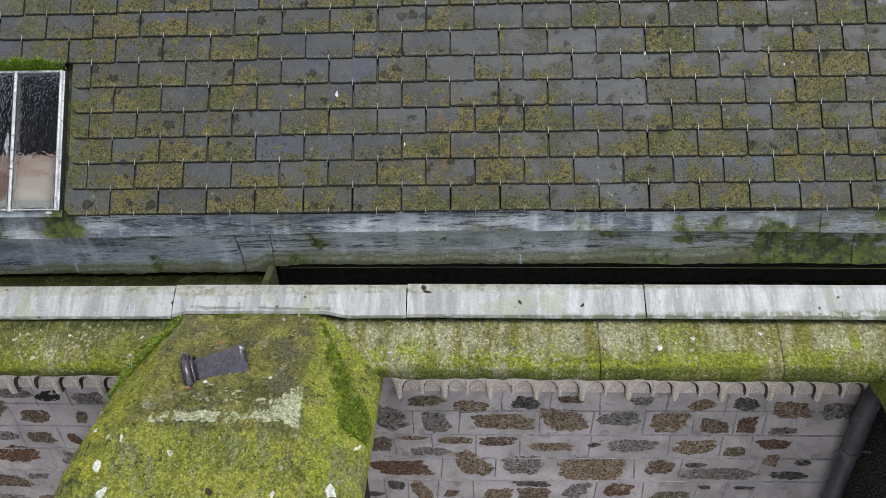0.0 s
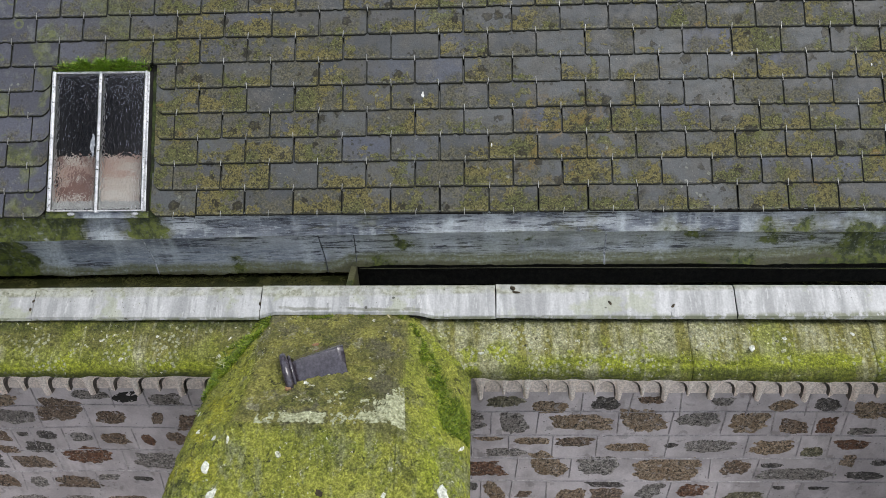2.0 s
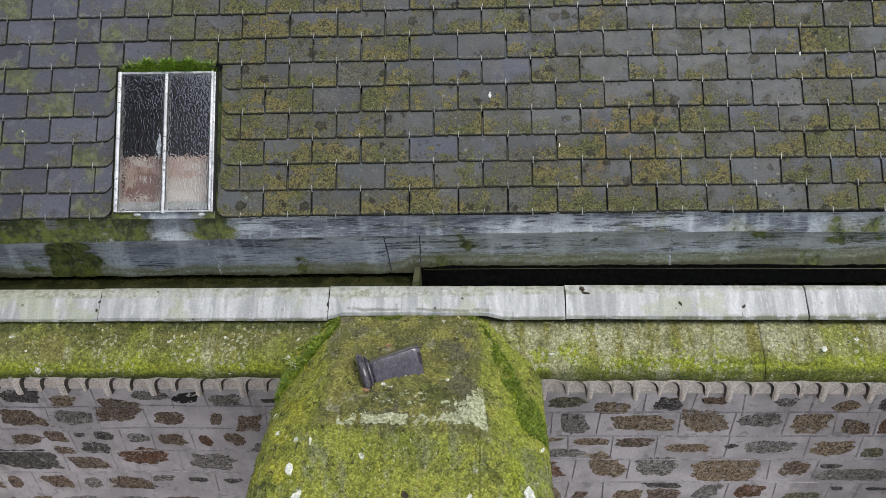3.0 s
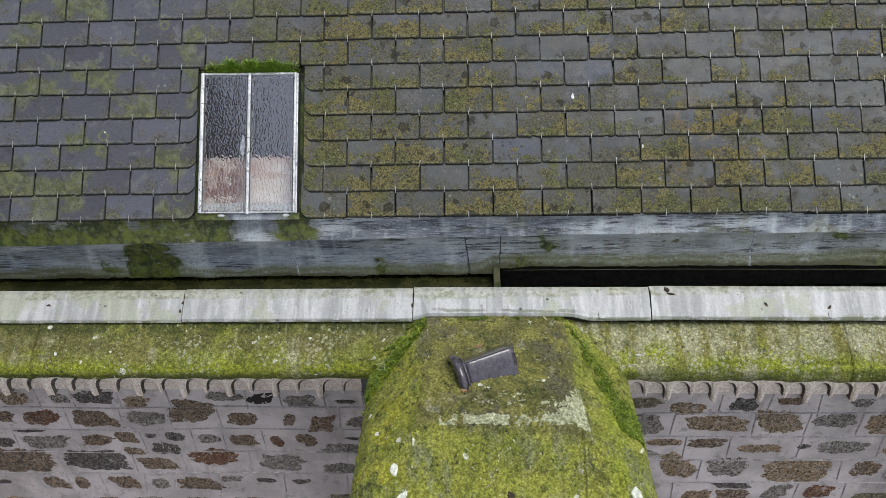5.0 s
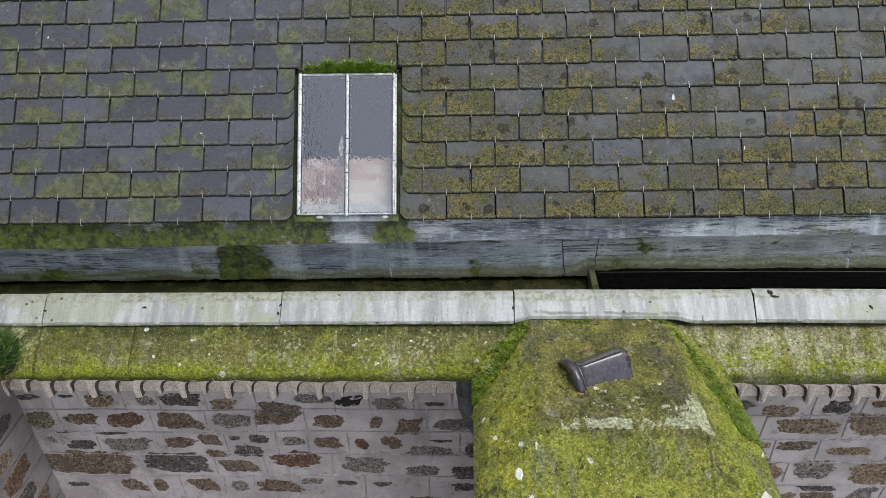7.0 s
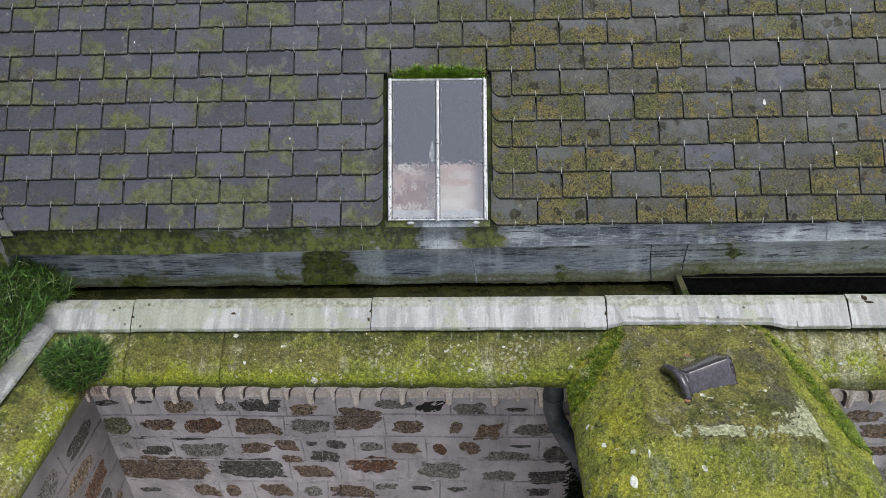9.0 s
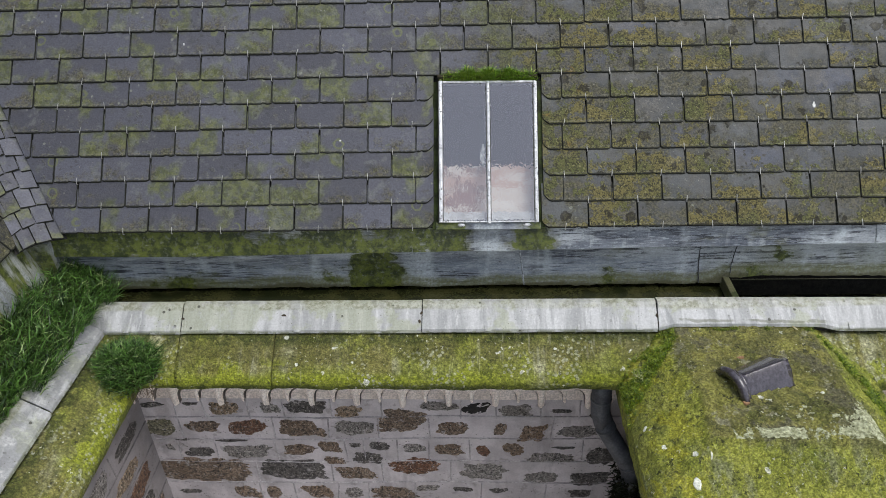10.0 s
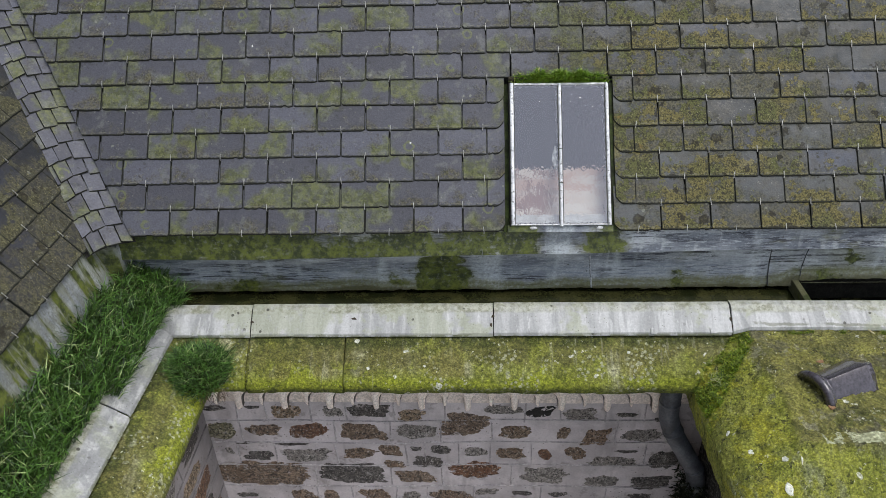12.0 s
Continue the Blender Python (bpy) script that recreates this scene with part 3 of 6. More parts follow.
def plaster_material():
    k = Mat("pink_plaster", 0.9)
    base = k.mix(k.ramp(k.noise(7, 4, 0.6), 0.35, 0.65), (0.70, 0.58, 0.52), (0.92, 0.86, 0.80))
    base = k.mix(k.times(k.ramp(k.noise(1, 3, 0.6, vec=k.scaled(3, 17, 17)), 0.46, 0.56), 0.7), base, (0.66, 0.43, 0.36))
    base = k.mix(k.times(k.ramp(k.noise(1, 3, 0.6, vec=k.scaled(4, 11, 11)), 0.54, 0.62), 0.7), base, (0.96, 0.92, 0.88))
    red = k.times(k.ramp(k.axis("X"), -1.92, -2.0), k.ramp(k.noise(17, 4, 0.6, vec=k.warp(40, 0.03)), 0.49, 0.54))
    k.colour(k.mix(k.times(red, 0.85), base, k.mix(k.noise(50, 3), (0.16, 0.07, 0.06), (0.42, 0.24, 0.21))))
    k.bump(k.noise(60, 4), 0.4, 0.006)
    return k.m


PLASTER = plaster_material()


# ---- the roofs ----
E1 = Vector((1, 0.0185, -0.0169)).normalized()
NRM = Vector((0.025, -0.7856, 0.6183)).normalized()
E2 = NRM.cross(E1).normalized()
ROOF_O = Vector((0, 2.5185, 5.3337))
ROOF = Matrix((( E1.x, E2.x, NRM.x, ROOF_O.x), (E1.y, E2.y, NRM.y, ROOF_O.y), (E1.z, E2.z, NRM.z, ROOF_O.z), (0, 0, 0, 1)))
PITCH, GAUGE = 0.221, 0.1185
WS = 1.55                                  # rise of the wing's roof per metre
WA = math.atan(WS)
WING_O = Vector((-4.05, 2.44, 5.385))
WE1, WE2, WN = Vector((0, 1, 0)), Vector((-math.cos(WA), 0, math.sin(WA))), Vector((math.sin(WA), 0, math.cos(WA)))
WING = Matrix(((WE1.x, WE2.x, WN.x, WING_O.x), (WE1.y, WE2.y, WN.y, WING_O.y), (WE1.z, WE2.z, WN.z, WING_O.z), (0, 0, 0, 1)))
SKY_L, SKY_R, SKY_B, SKY_T = -2.170, -1.727, 0.018, 0.664


def clip(poly, a, b, c):
    """The part of a polygon where a*x + b*y <= c."""
    out = []
    for i, p in enumerate(poly):
        q = poly[(i + 1) % len(poly)]
        dp, dq = a * p[0] + b * p[1] - c, a * q[0] + b * q[1] - c
        if dp <= 0:
            out.append(p)
        if dp * dq < 0:
            f = dp / (dp - dq)
            out.append((p[0] + f * (q[0] - p[0]), p[1] + f * (q[1] - p[1])))
    return out


def slate_outline(w, h, seed, cut=""):
    """A slate with a chipped tail, its tail at y = 0, centred on x."""
    r = random.Random(seed)
    n = 22
    tail = []
    chip = r.choice((0.0, 0.0, 0.003, 0.0, 0.005))
    at = r.random()
    for i in range(n + 1):
        x = -w / 2 + w * (i + (r.uniform(-0.3, 0.3) if 0 < i < n else 0)) / n
        y = r.uniform(0, 0.0022) + (chip if abs(i / n - at) < 0.05 else 0)
        if i in (0, n):
            y += r.choice((0.002, 0.003, 0.004, 0.008))
        tail.append((x, y))
    if "l" in cut:
        tail = [(-w / 2, 0.036), (-w / 2 + 0.012, 0.017), (-w / 2 + 0.028, 0.004), (-w / 2 + 0.036, 0.001)] + [p for p in tail if p[0] > -w / 2 + 0.042]
    if "r" in cut:
        tail = [p for p in tail if p[0] < w / 2 - 0.042] + [(w / 2 - 0.036, 0.001), (w / 2 - 0.028, 0.004), (w / 2 - 0.012, 0.017), (w / 2, 0.036)]
    return tail + [(w / 2, h), (-w / 2, h)]


def slate_into(bm, poly, thick=0.006, lift=0.013, h=GAUGE, m=None):
    """Adds one slate: the tail rides on the course below, the head lies on the battens."""
    def up(y):
        return lift - (lift - 0.001) * min(1.0, y / (1.9 * h))
    cx = sum(p[0] for p in poly) / len(poly)
    top = [Vector((cx + (x - cx) * 0.990, y + (0.0035 if y < 0.03 else 0), up(y) + thick)) for x, y in poly]
    low = [Vector((x, y, up(y))) for x, y in poly]
    if m is not None:
        top, low = [m @ p for p in top], [m @ p for p in low]
    vt, vl = [bm.verts.new(p) for p in top], [bm.verts.new(p) for p in low]
    bm.faces.new(vt)
    k = len(vt)
    for i in range(k):
        j = (i + 1) % k
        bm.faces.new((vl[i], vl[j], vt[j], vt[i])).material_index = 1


def slate_mesh(seed, w=0.2178, cut="", material=SLATE):
    bm = bmesh.new()
    slate_into(bm, slate_outline(w, GAUGE * 1.75, seed, cut))
    return mesh_of("slate", bm, material)


def slab(name, corners, normal, thick, material, label, category):
    bm = bmesh.new()
    top = [bm.verts.new(Vector(c)) for c in corners]
    low = [bm.verts.new(Vector(c) - Vector(normal) * thick) for c in corners]
    bm.faces.new(top)
    bm.faces.new(low[::-1])
    for i in range(len(top)):
        j = (i + 1) % len(top)
        bm.faces.new((top[i], low[i], low[j], top[j]))
    bmesh.ops.recalc_face_normals(bm, faces=bm.faces)
    ob = part(name, bm, material)
    return tagged(ob, label, category, kind="structure")


# roof decks; the main one has the skylight's opening left free
RIDGE_W = 4.2


def roof_pt(s, w, n=0.0):
    return ROOF @ Vector((s, w, n))


def wing_pt(s, w, n=0.0):
    return WING @ Vector((s, w, n))


def valley_s(w):
    """Where the valley's axis runs on the main roof, w up the slope."""
    return -4.05 - w * 0.786 / WS


bm = bmesh.new()
def deck_piece(s0, w0, s1, w1):
    # a board of the deck, its left end following the valley when s0 is None
    q = [(valley_s(w0) if s0 is None else s0, w0), (s1, w0), (s1, w1), (valley_s(w1) if s0 is None else s0, w1)]
    top = [bm.verts.new(roof_pt(a, b, -0.012)) for a, b in q]
    low = [bm.verts.new(roof_pt(a, b, -0.06)) for a, b in q]
    bm.faces.new(top)
    bm.faces.new(low[::-1])
    for i in range(4):
        j = (i + 1) % 4
        bm.faces.new((top[i], low[i], low[j], top[j]))
deck_piece(None, 0.0, SKY_L, SKY_T)
deck_piece(SKY_R, 0.0, 7.0, SKY_T)
deck_piece(SKY_L, 0.0, SKY_R, SKY_B)
deck_piece(None, SKY_T, 7.0, RIDGE_W)
bmesh.ops.recalc_face_normals(bm, faces=bm.faces)
roof_main = tagged(part("roof_main", bm, DARK), "steep slate roof with lichen above the lead gutter", "roof", kind="structure")
WK = 0.787 * math.sin(WA)                    # how fast the valley runs off along the wing, per metre of slope
roof_wing = slab("roof_wing", [wing_pt(-6.5, 0, -0.012), wing_pt(-0.02, 0, -0.012), wing_pt(3.6 * WK, 3.6, -0.012), wing_pt(-6.5, 3.6, -0.012)], WN, 0.05, DARK,
                 "slate roof of the projecting wing", "roof")

# slates of the main roof: one bond, half a slate to and fro
slate_variants = [slate_mesh(100 + i) for i in range(10)]
BAND = 0.165                                # half width of the valley's band on the main side
hook_bm = bmesh.new()
box(hook_bm, (-0.0014, -0.004, 0.018), (0.0014, 0.025, 0.0208))
box(hook_bm, (-0.0014, -0.0060, 0.004), (0.0014, -0.003, 0.0208))
hook_mesh = mesh_of("slate_hook", hook_bm, HOOK)
rs = random.Random(7)
far_bm = bmesh.new()
NEAR_R, NEAR_ROWS = 2.05, 10
for row in range(int(RIDGE_W / GAUGE)):
    off = 0.047 + (PITCH / 2 if row % 2 else 0)
    w0 = row * GAUGE
    k0 = int(math.floor((valley_s(w0) - 0.3 - off) / PITCH))
    for kk in range(k0, 32):
        a, b = off + kk * PITCH, off + (kk + 1) * PITCH
        edge = valley_s(w0) + BAND
        if b < edge - 0.16:
            continue
        near = b < NEAR_R + 0.3 and row < NEAR_ROWS
        cut, lo, hi = "", a, b
        if SKY_B < w0 + 0.1 and w0 < SKY_T - 0.02:
            gl, gr = SKY_L - 0.022, SKY_R + 0.025
            if row < 1:
                gl, gr = SKY_L - 0.022, SKY_R + 0.016
            if a >= gl - 0.02 and b <= gr + 0.02:
                continue
            if a < gl < b:
                hi, cut = gl, "r"
            elif a < gr < b:
                lo, cut = gr, "l"
            if hi - lo < 0.03:
                continue
        mid = (lo + hi) / 2
        sm = min(mid, 0.3)
        wr = row * (0.1193 + 0.0007 * sm) + 0.005 * sm
        m = ROOF @ Matrix.Translation((mid + rs.uniform(-0.0015, 0.0015), wr + rs.uniform(-0.002, 0.002), rs.uniform(0, 0.0015))) @ Matrix.Rotation(radians(rs.gauss(0, 0.18)), 4, "Z")
        crossing = a < edge + 0.05
        if near:
            if cut or crossing:
                pb = bmesh.new()
                poly = slate_outline(hi - lo - 0.004, GAUGE * 1.75, 500 + row * 40 + kk, cut)
                if crossing:
                    # trimmed along the valley
                    sl = 0.786 / WS
                    poly = clip(poly, -1, -sl, -(edge - mid) - 0.0)
                if len(poly) < 3:
                    pb.free()
                    continue
                slate_into(pb, poly)
                me = mesh_of("slate", pb, SLATE)
            else:
                me = rs.choice(slate_variants)
            ob = new("slate", me)
            ob.parent, ob.matrix_basis = roof_main, m
            if not crossing and not (cut and hi - lo < 0.1):
                hk = new("slate_hook", hook_mesh)
                hk.parent = roof_main
                hk.matrix_basis = m @ Matrix.Translation((rs.uniform(-0.003, 0.003), 0, 0)) @ Matrix.Rotation(radians(rs.gauss(0, 6)), 4, "Z")
        else:
            poly = slate_outline(0.2185, GAUGE * 1.75, row * 50 + kk)
            if crossing:
                poly = clip(poly, -1, -0.786 / WS, -(edge - mid))
            if len(poly) >= 3:
                slate_into(far_bm, poly, m=m)
far = part("slate_field", far_bm, SLATE_J, roof_main)
far["kind"] = "stuff"

# slates of the wing
wing_far = bmesh.new()
wing_variants = [slate_mesh(300 + i, material=SLATE_W) for i in range(8)]
for row in range(int(3.6 / GAUGE)):
    w0 = row * GAUGE
    vs = w0 * WK - 0.10                        # the valley's edge in the wing's own length
    off = 0.06 + (PITCH / 2 if row % 2 else 0)
    for kk in range(-29, 14):
        a, b = off + kk * PITCH, off + (kk + 1) * PITCH
        if a > vs + 0.1 or b < -6.3:
            continue
        mid = (a + b) / 2
        m = WING @ Matrix.Translation((mid + rs.uniform(-0.002, 0.002), w0 + rs.uniform(-0.002, 0.002), rs.uniform(0, 0.002))) @ Matrix.Rotation(radians(rs.gauss(0, 0.5)), 4, "Z")
        crossing = b > vs
        poly = slate_outline(0.2185, GAUGE * 1.75, 900 + row * 50 + kk)
        if crossing:
            poly = clip(poly, 1, -WK, vs - mid)
            if len(poly) < 3:
                continue
        if row < 9 and a > -1.7:
            if crossing:
                pb = bmesh.new()
                slate_into(pb, poly)
                me = mesh_of("slate", pb, SLATE_W)
            else:
                me = rs.choice(wing_variants)
            ob = new("slate", me)
            ob.parent, ob.matrix_basis = roof_wing, m
            if not crossing:
                hk = new("slate_hook", hook_mesh)
                hk.parent, hk.matrix_basis = roof_wing, m
        else:
            slate_into(wing_far, poly, m=m)
far = part("slate_field", wing_far, SLATE_WJ, roof_wing)
far["kind"] = "stuff"

# the rounded valley: narrow slates, four to a course
valley = thing("valley_1", "rounded valley of narrow grey slates between two roofs", "roof valley", kind="structure")


def valley_pt(u, h, n):
    """Across the valley (u from 0 on the wing to 1 on the main roof), h metres above the eaves, n proud."""
    v = Vector((-4.05 - h / WS, 2.44 + 0.787 * h, 5.385 + h))
    a = v + Vector((BAND, 0.006, -0.003))
    b = v + Vector((0.0, -0.13, 0.0))
    p = b * (1 - u) ** 2 + (v + Vector((0.04, -0.04, 0.015))) * 2 * u * (1 - u) + a * u * u
    up = (WN * (1 - u) + NRM * u).normalized()
    return p + up * n


rv = random.Random(11)
VG = 0.062
for i in range(46):
    h0 = -0.02 + i * VG
    cols = [0, 0.3, 0.62, 0.96, 1.0] if i % 2 else [0, 0.12, 0.45, 0.78, 1.0]
    for c in range(4):
        u0, u1 = cols[c] + 0.006, cols[c + 1] - 0.006
        if u1 - u0 < 0.06:
            continue
        j = rv.uniform(-0.004, 0.004)
        sk = rv.uniform(-0.005, 0.005)
        tilt = rv.uniform(-0.004, 0.004)
        pb = bmesh.new()
        lo4 = [valley_pt(u0, h0 + j, 0.014 + tilt), valley_pt(u1, h0 + j + sk, 0.014 - tilt), valley_pt(u1, h0 + 1.7 * VG, 0.001), valley_pt(u0, h0 + 1.7 * VG, 0.001)]
        e = 0.007
        hi4 = [valley_pt(u0 + e, h0 + j + 0.003, 0.020 + tilt), valley_pt(u1 - e, h0 + j + sk + 0.003, 0.020 - tilt), valley_pt(u1 - e, h0 + 1.7 * VG, 0.006), valley_pt(u0 + e, h0 + 1.7 * VG, 0.006)]
        vl, vt = [pb.verts.new(p) for p in lo4], [pb.verts.new(p) for p in hi4]
        pb.faces.new(vt)
        pb.faces.new(vl[::-1])
        for q in range(4):
            pb.faces.new((vl[q], vl[(q + 1) % 4], vt[(q + 1) % 4], vt[q])).material_index = 1
        part("slate", pb, SLATE_V, valley)
bm = bmesh.new()
grid_surface(bm, 6, 24, lambda u, v: valley_pt(u, -0.02 + v * 2.9, -0.004))
part("valley_bed", bm, DARK, valley)


# ---- gutter of lead ----
def eave_y(x):
    return 2.5185 + 0.0185 * x


def eave_z(x):
    return 5.3337 - 0.0169 * x


def droop(x):
    """How far the parapet and its gutter fall towards the east."""
    return 0.0110 * max(0.0, x + 0.2)


gutter = thing("gutter_1", "lead-lined parapet gutter with algae and dark water", "gutter", kind="structure")


def lead_lower(x, v):
    """The lower sheet: v from 0 at its top to 1 at the water."""
    top = Vector((x, eave_y(x) + 0.012, eave_z(x) - 0.075))
    deep = 5.050 - 1.2 * droop(x) if x > -0.82 else 5.012
    bot = Vector((x, 2.545 + 0.004 * x, deep + 0.009 * nz(x, 4.0, 0.0, 7.0) + 0.006 * nz(x, 1.0, 0.0, 31.0)))
    p = top.lerp(bot, v)
    p.y += 0.02 * math.sin(math.pi * v) * 0.6 + 0.006 * nz(x, v, 3.0, 3.1) - 0.012 * max(0.0, v - 0.75) / 0.25
    return p


for q, (a, b) in enumerate(((-4.03, -1.80), (-1.82, -0.965), (-0.985, -0.79), (-0.81, 0.37), (0.355, 1.9), (1.885, 7.0))):
    bm = bmesh.new()
    n = max(4, int((b - a) * 60))
    grid_surface(bm, n, 14, lambda u, v: lead_lower(a + (b - a) * u, v) + Vector((0.012 * (v - 0.5) * (q % 2 * 2 - 1), -0.004 * (q % 2), 0)))
    part("lead_sheet", bm, LEAD, gutter, smooth=True)
for q, (a, b) in enumerate(((-4.02, -2.295), (-2.30, -1.515), (-1.52, -0.195), (-0.2, 0.56), (0.552, 1.705), (1.70, 7.0))):
    bm = bmesh.new()
    n = max(4, int((b - a) * 30))

    def flash(u, v):
        x = a + (b - a) * u
        p = Vector((x, eave_y(x) + 0.018 - 0.030 * v, eave_z(x) + 0.008 - (min(0.150, 0.106 - 0.016 * (x + 0.7)) if x < 0 else 0.0948 + 0.013 * min(x, 2.5)) * v))
        p.y += 0.004 * nz(x, v, 1.0, 5.0) - 0.0035 * (q % 2)
        p.x += 0.010 * (v - 0.5) * (1 if q % 2 else -1)
        p.z += 0.006 * nz(x, 9.0, 0.0, 2.2) * v
        return p
    grid_surface(bm, n, 5, flash)
    part("lead_flashing", bm, LEAD_HI, gutter, smooth=True)
LAP_DARK = plain("lap_shadow_dirt", (0.03, 0.033, 0.035), (0.11, 0.12, 0.125), 60, 0.7)
LAP_PALE = plain("bruised_lead_lap", (0.10, 0.11, 0.13), (0.55, 0.58, 0.60), 75, 0.5)
for x0, lean, half, v1, mat in ((-1.81, 0.035, 0.0045, 1.0, LAP_PALE), (-0.975, 0.03, 0.0025, 1.0, LAP_DARK), (-0.80, -0.004, 0.0030, 0.90, LAP_DARK), (0.362, 0.004, 0.0050, 1.0, LAP_PALE)):
    bm = bmesh.new()
    grid_surface(bm, 2, 22, lambda u, v: lead_lower(x0 + lean * v + half * (2 * u - 1) + 0.0015 * nz(v * 14, x0, 0, 1.0), v * v1) + Vector((0, -0.0035 - 0.004 * (1 - abs(2 * u - 1)), 0.001)))
    part("lead_lap", bm, mat, gutter, smooth=True)
# soles and the wet bottom, shallow on the wing's side, deep beyond the dam
bm = bmesh.new()
box(bm, (-4.1, 2.332, 4.93), (-0.83, 2.66, 4.985))
part("gutter_sole", bm, SOLE, gutter)
bm = bmesh.new()
box(bm, (-0.83, 2.332, 4.765), (7.0, 2.66, 4.84))
part("gutter_sole", bm, SOLE, gutter)
# near-black sheet in place of the unlit void behind the lead
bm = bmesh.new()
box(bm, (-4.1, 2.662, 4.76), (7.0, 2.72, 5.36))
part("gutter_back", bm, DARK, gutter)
bm = bmesh.new()
box(bm, (-0.835, 2.31, 4.86), (-0.805, 2.545, 5.045), bevel=0.004)
part("gutter_dam", bm, LEAD, gutter)


# ---- coping of zinc ----
def coping_profile(t=0.004):
    o = [(2.330, 4.96), (2.330, 5.070), (2.324, 5.077), (2.300, 5.076), (2.286, 5.068), (2.200, 5.003), (2.196, 4.988)]
    i = [(p + t * 0.8, z - t) for p, z in o[::-1]]
    i[-1] = (2.326, 4.96)
    i[-2] = (2.326, 5.066)
    return o + i


coping = thing("coping_main", "weathered zinc coping in overlapping lengths on the parapet", "coping", kind="structure")
rz = random.Random(5)


def zinc_piece(parent, a, b, place, hump=None):
    bm = bmesh.new()
    tilt = rz.uniform(-0.004, 0.004)
    lap = rz.uniform(0.004, 0.006)

    def at(l, p, z):
        f = (l - a) / (b - a)
        dz = tilt * (f - 0.5) + lap * (1 - f) + 0.0025 * nz(l, 2.0, a, 4.0) * (1 if p < 2.29 else 0.3)
        if hump and p < 2.29:
            k = max(0.0, min(1.0, (l - hump[0]) / 0.05)) * max(0.0, min(1.0, (hump[1] - l) / 0.08))
            dz += k * 0.022 * (2.29 - p) / 0.09
        if f < 0.001:
            l += 0.007 * abs(nz(p, z, a, 38.0))
        elif f > 0.999:
            l -= 0.009 * abs(nz(p, z, a + 3.0, 30.0))
        return place(l, p, z + dz)
    extrude_profile(bm, coping_profile(), 0, a, b - 0.0085, max(6, int((b - a) * 30)), at)
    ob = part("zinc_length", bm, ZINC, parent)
    return ob


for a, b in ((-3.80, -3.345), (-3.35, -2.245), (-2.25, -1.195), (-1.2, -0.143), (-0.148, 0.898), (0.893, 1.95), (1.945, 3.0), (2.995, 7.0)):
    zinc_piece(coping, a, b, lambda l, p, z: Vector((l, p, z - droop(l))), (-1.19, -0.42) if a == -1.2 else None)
bm = bmesh.new()
extrude_profile(bm, [(2.322, 4.97), (2.322, 5.055), (2.30, 5.058), (2.216, 4.990), (2.216, 4.974)], 0, -3.78, 7.0, 60, lambda l, p, z: Vector((l, p, z - droop(l))))
part("coping_core", bm, DARK, coping)
coping_w = thing("coping_wing", "weathered zinc coping along the wing's grassy gutter", "coping", kind="structure")
for a, b in ((1.705, 2.215), (0.66, 1.71), (-0.4, 0.665), (-3.0, -0.395)):
    zinc_piece(coping_w, a, b, lambda l, p, z: Vector((-3.71 - (p - 2.199), l, z)))


# ---- cornice stones ----
CORN = [(2.30, 4.96), (2.21, 4.972), (2.19, 4.965), (2.15, 4.940), (2.11, 4.915), (2.075, 4.893), (2.048, 4.872), (2.031, 4.848), (2.026, 4.820), (2.035, 4.792),
        (2.058, 4.772), (2.10, 4.755), (2.17, 4.74), (2.29, 4.735)]
cornice = thing("cornice_main", "mossy rounded stone cornice below the zinc coping", "cornice", kind="structure")


def corn_place(l, p, z):
    return Vector((l, p, z - (0.0125 if l > -1.0 else 0.006) * (l + 1.0)))


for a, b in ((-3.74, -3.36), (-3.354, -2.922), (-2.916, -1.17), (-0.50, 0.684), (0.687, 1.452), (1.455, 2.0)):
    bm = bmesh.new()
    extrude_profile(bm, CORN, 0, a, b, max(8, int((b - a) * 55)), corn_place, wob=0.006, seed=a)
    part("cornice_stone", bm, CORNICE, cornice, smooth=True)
cornice_w = thing("cornice_wing", "mossy rounded stone cornice of the wing", "cornice", kind="structure")
for a, b in ((1.985, 2.2), (0.9, 1.98), (-0.3, 0.895), (-3.0, -0.305)):
    bm = bmesh.new()
    extrude_profile(bm, CORN, 1, a, b, max(8, int((b - a) * 45)), lambda l, p, z: Vector((-3.71 - (p - 2.199) + 0.012, l, z)), wob=0.006, seed=a)
    part("cornice_stone", bm, CORNICE, cornice_w, smooth=True)


# ---- walls ----
WALL_Y, WING_X = 2.290, -3.72


bm = bmesh.new()
box(bm, (-4.2, WALL_Y, 0.0), (7.0, WALL_Y + 0.35, 4.755))
wall_main = tagged(part("wall_main", bm, MORTAR), "rubble stone wall with smeared grey mortar", "wall", kind="structure")
bm = bmesh.new()
box(bm, (WING_X - 0.40, -3.0, 0.0), (WING_X, WALL_Y - 0.003, 4.76))
wall_wing = tagged(part("wall_wing", bm, MORTAR_W), "rubble stone wall of the wing with grey mortar", "wall", kind="structure")
bm = bmesh.new()
box(bm, (-4.25, 2.334, 4.757), (7.0, 2.72, 4.762))
part("parapet_core", bm, MORTAR, wall_main)

# ---- buttress ----
def roughcast_material():
    k = Mat("dark_roughcast", 0.95)
    cell = k.voronoi(70, vec=k.warp(60, 0.006))
    base = k.mix(k.ramp(cell, 0.55, 0.20), (0.016, 0.014, 0.012), k.mix(k.noise(45, 3), (0.05, 0.045, 0.040), (0.15, 0.138, 0.125)))
    base = k.mix(k.times(k.ramp(k.noise(4, 4, 0.6), 0.50, 0.64), 0.6), base, (0.030, 0.030, 0.016))
    k.colour(base)
    k.bump(cell, 1.0, 0.012)
    return k.m


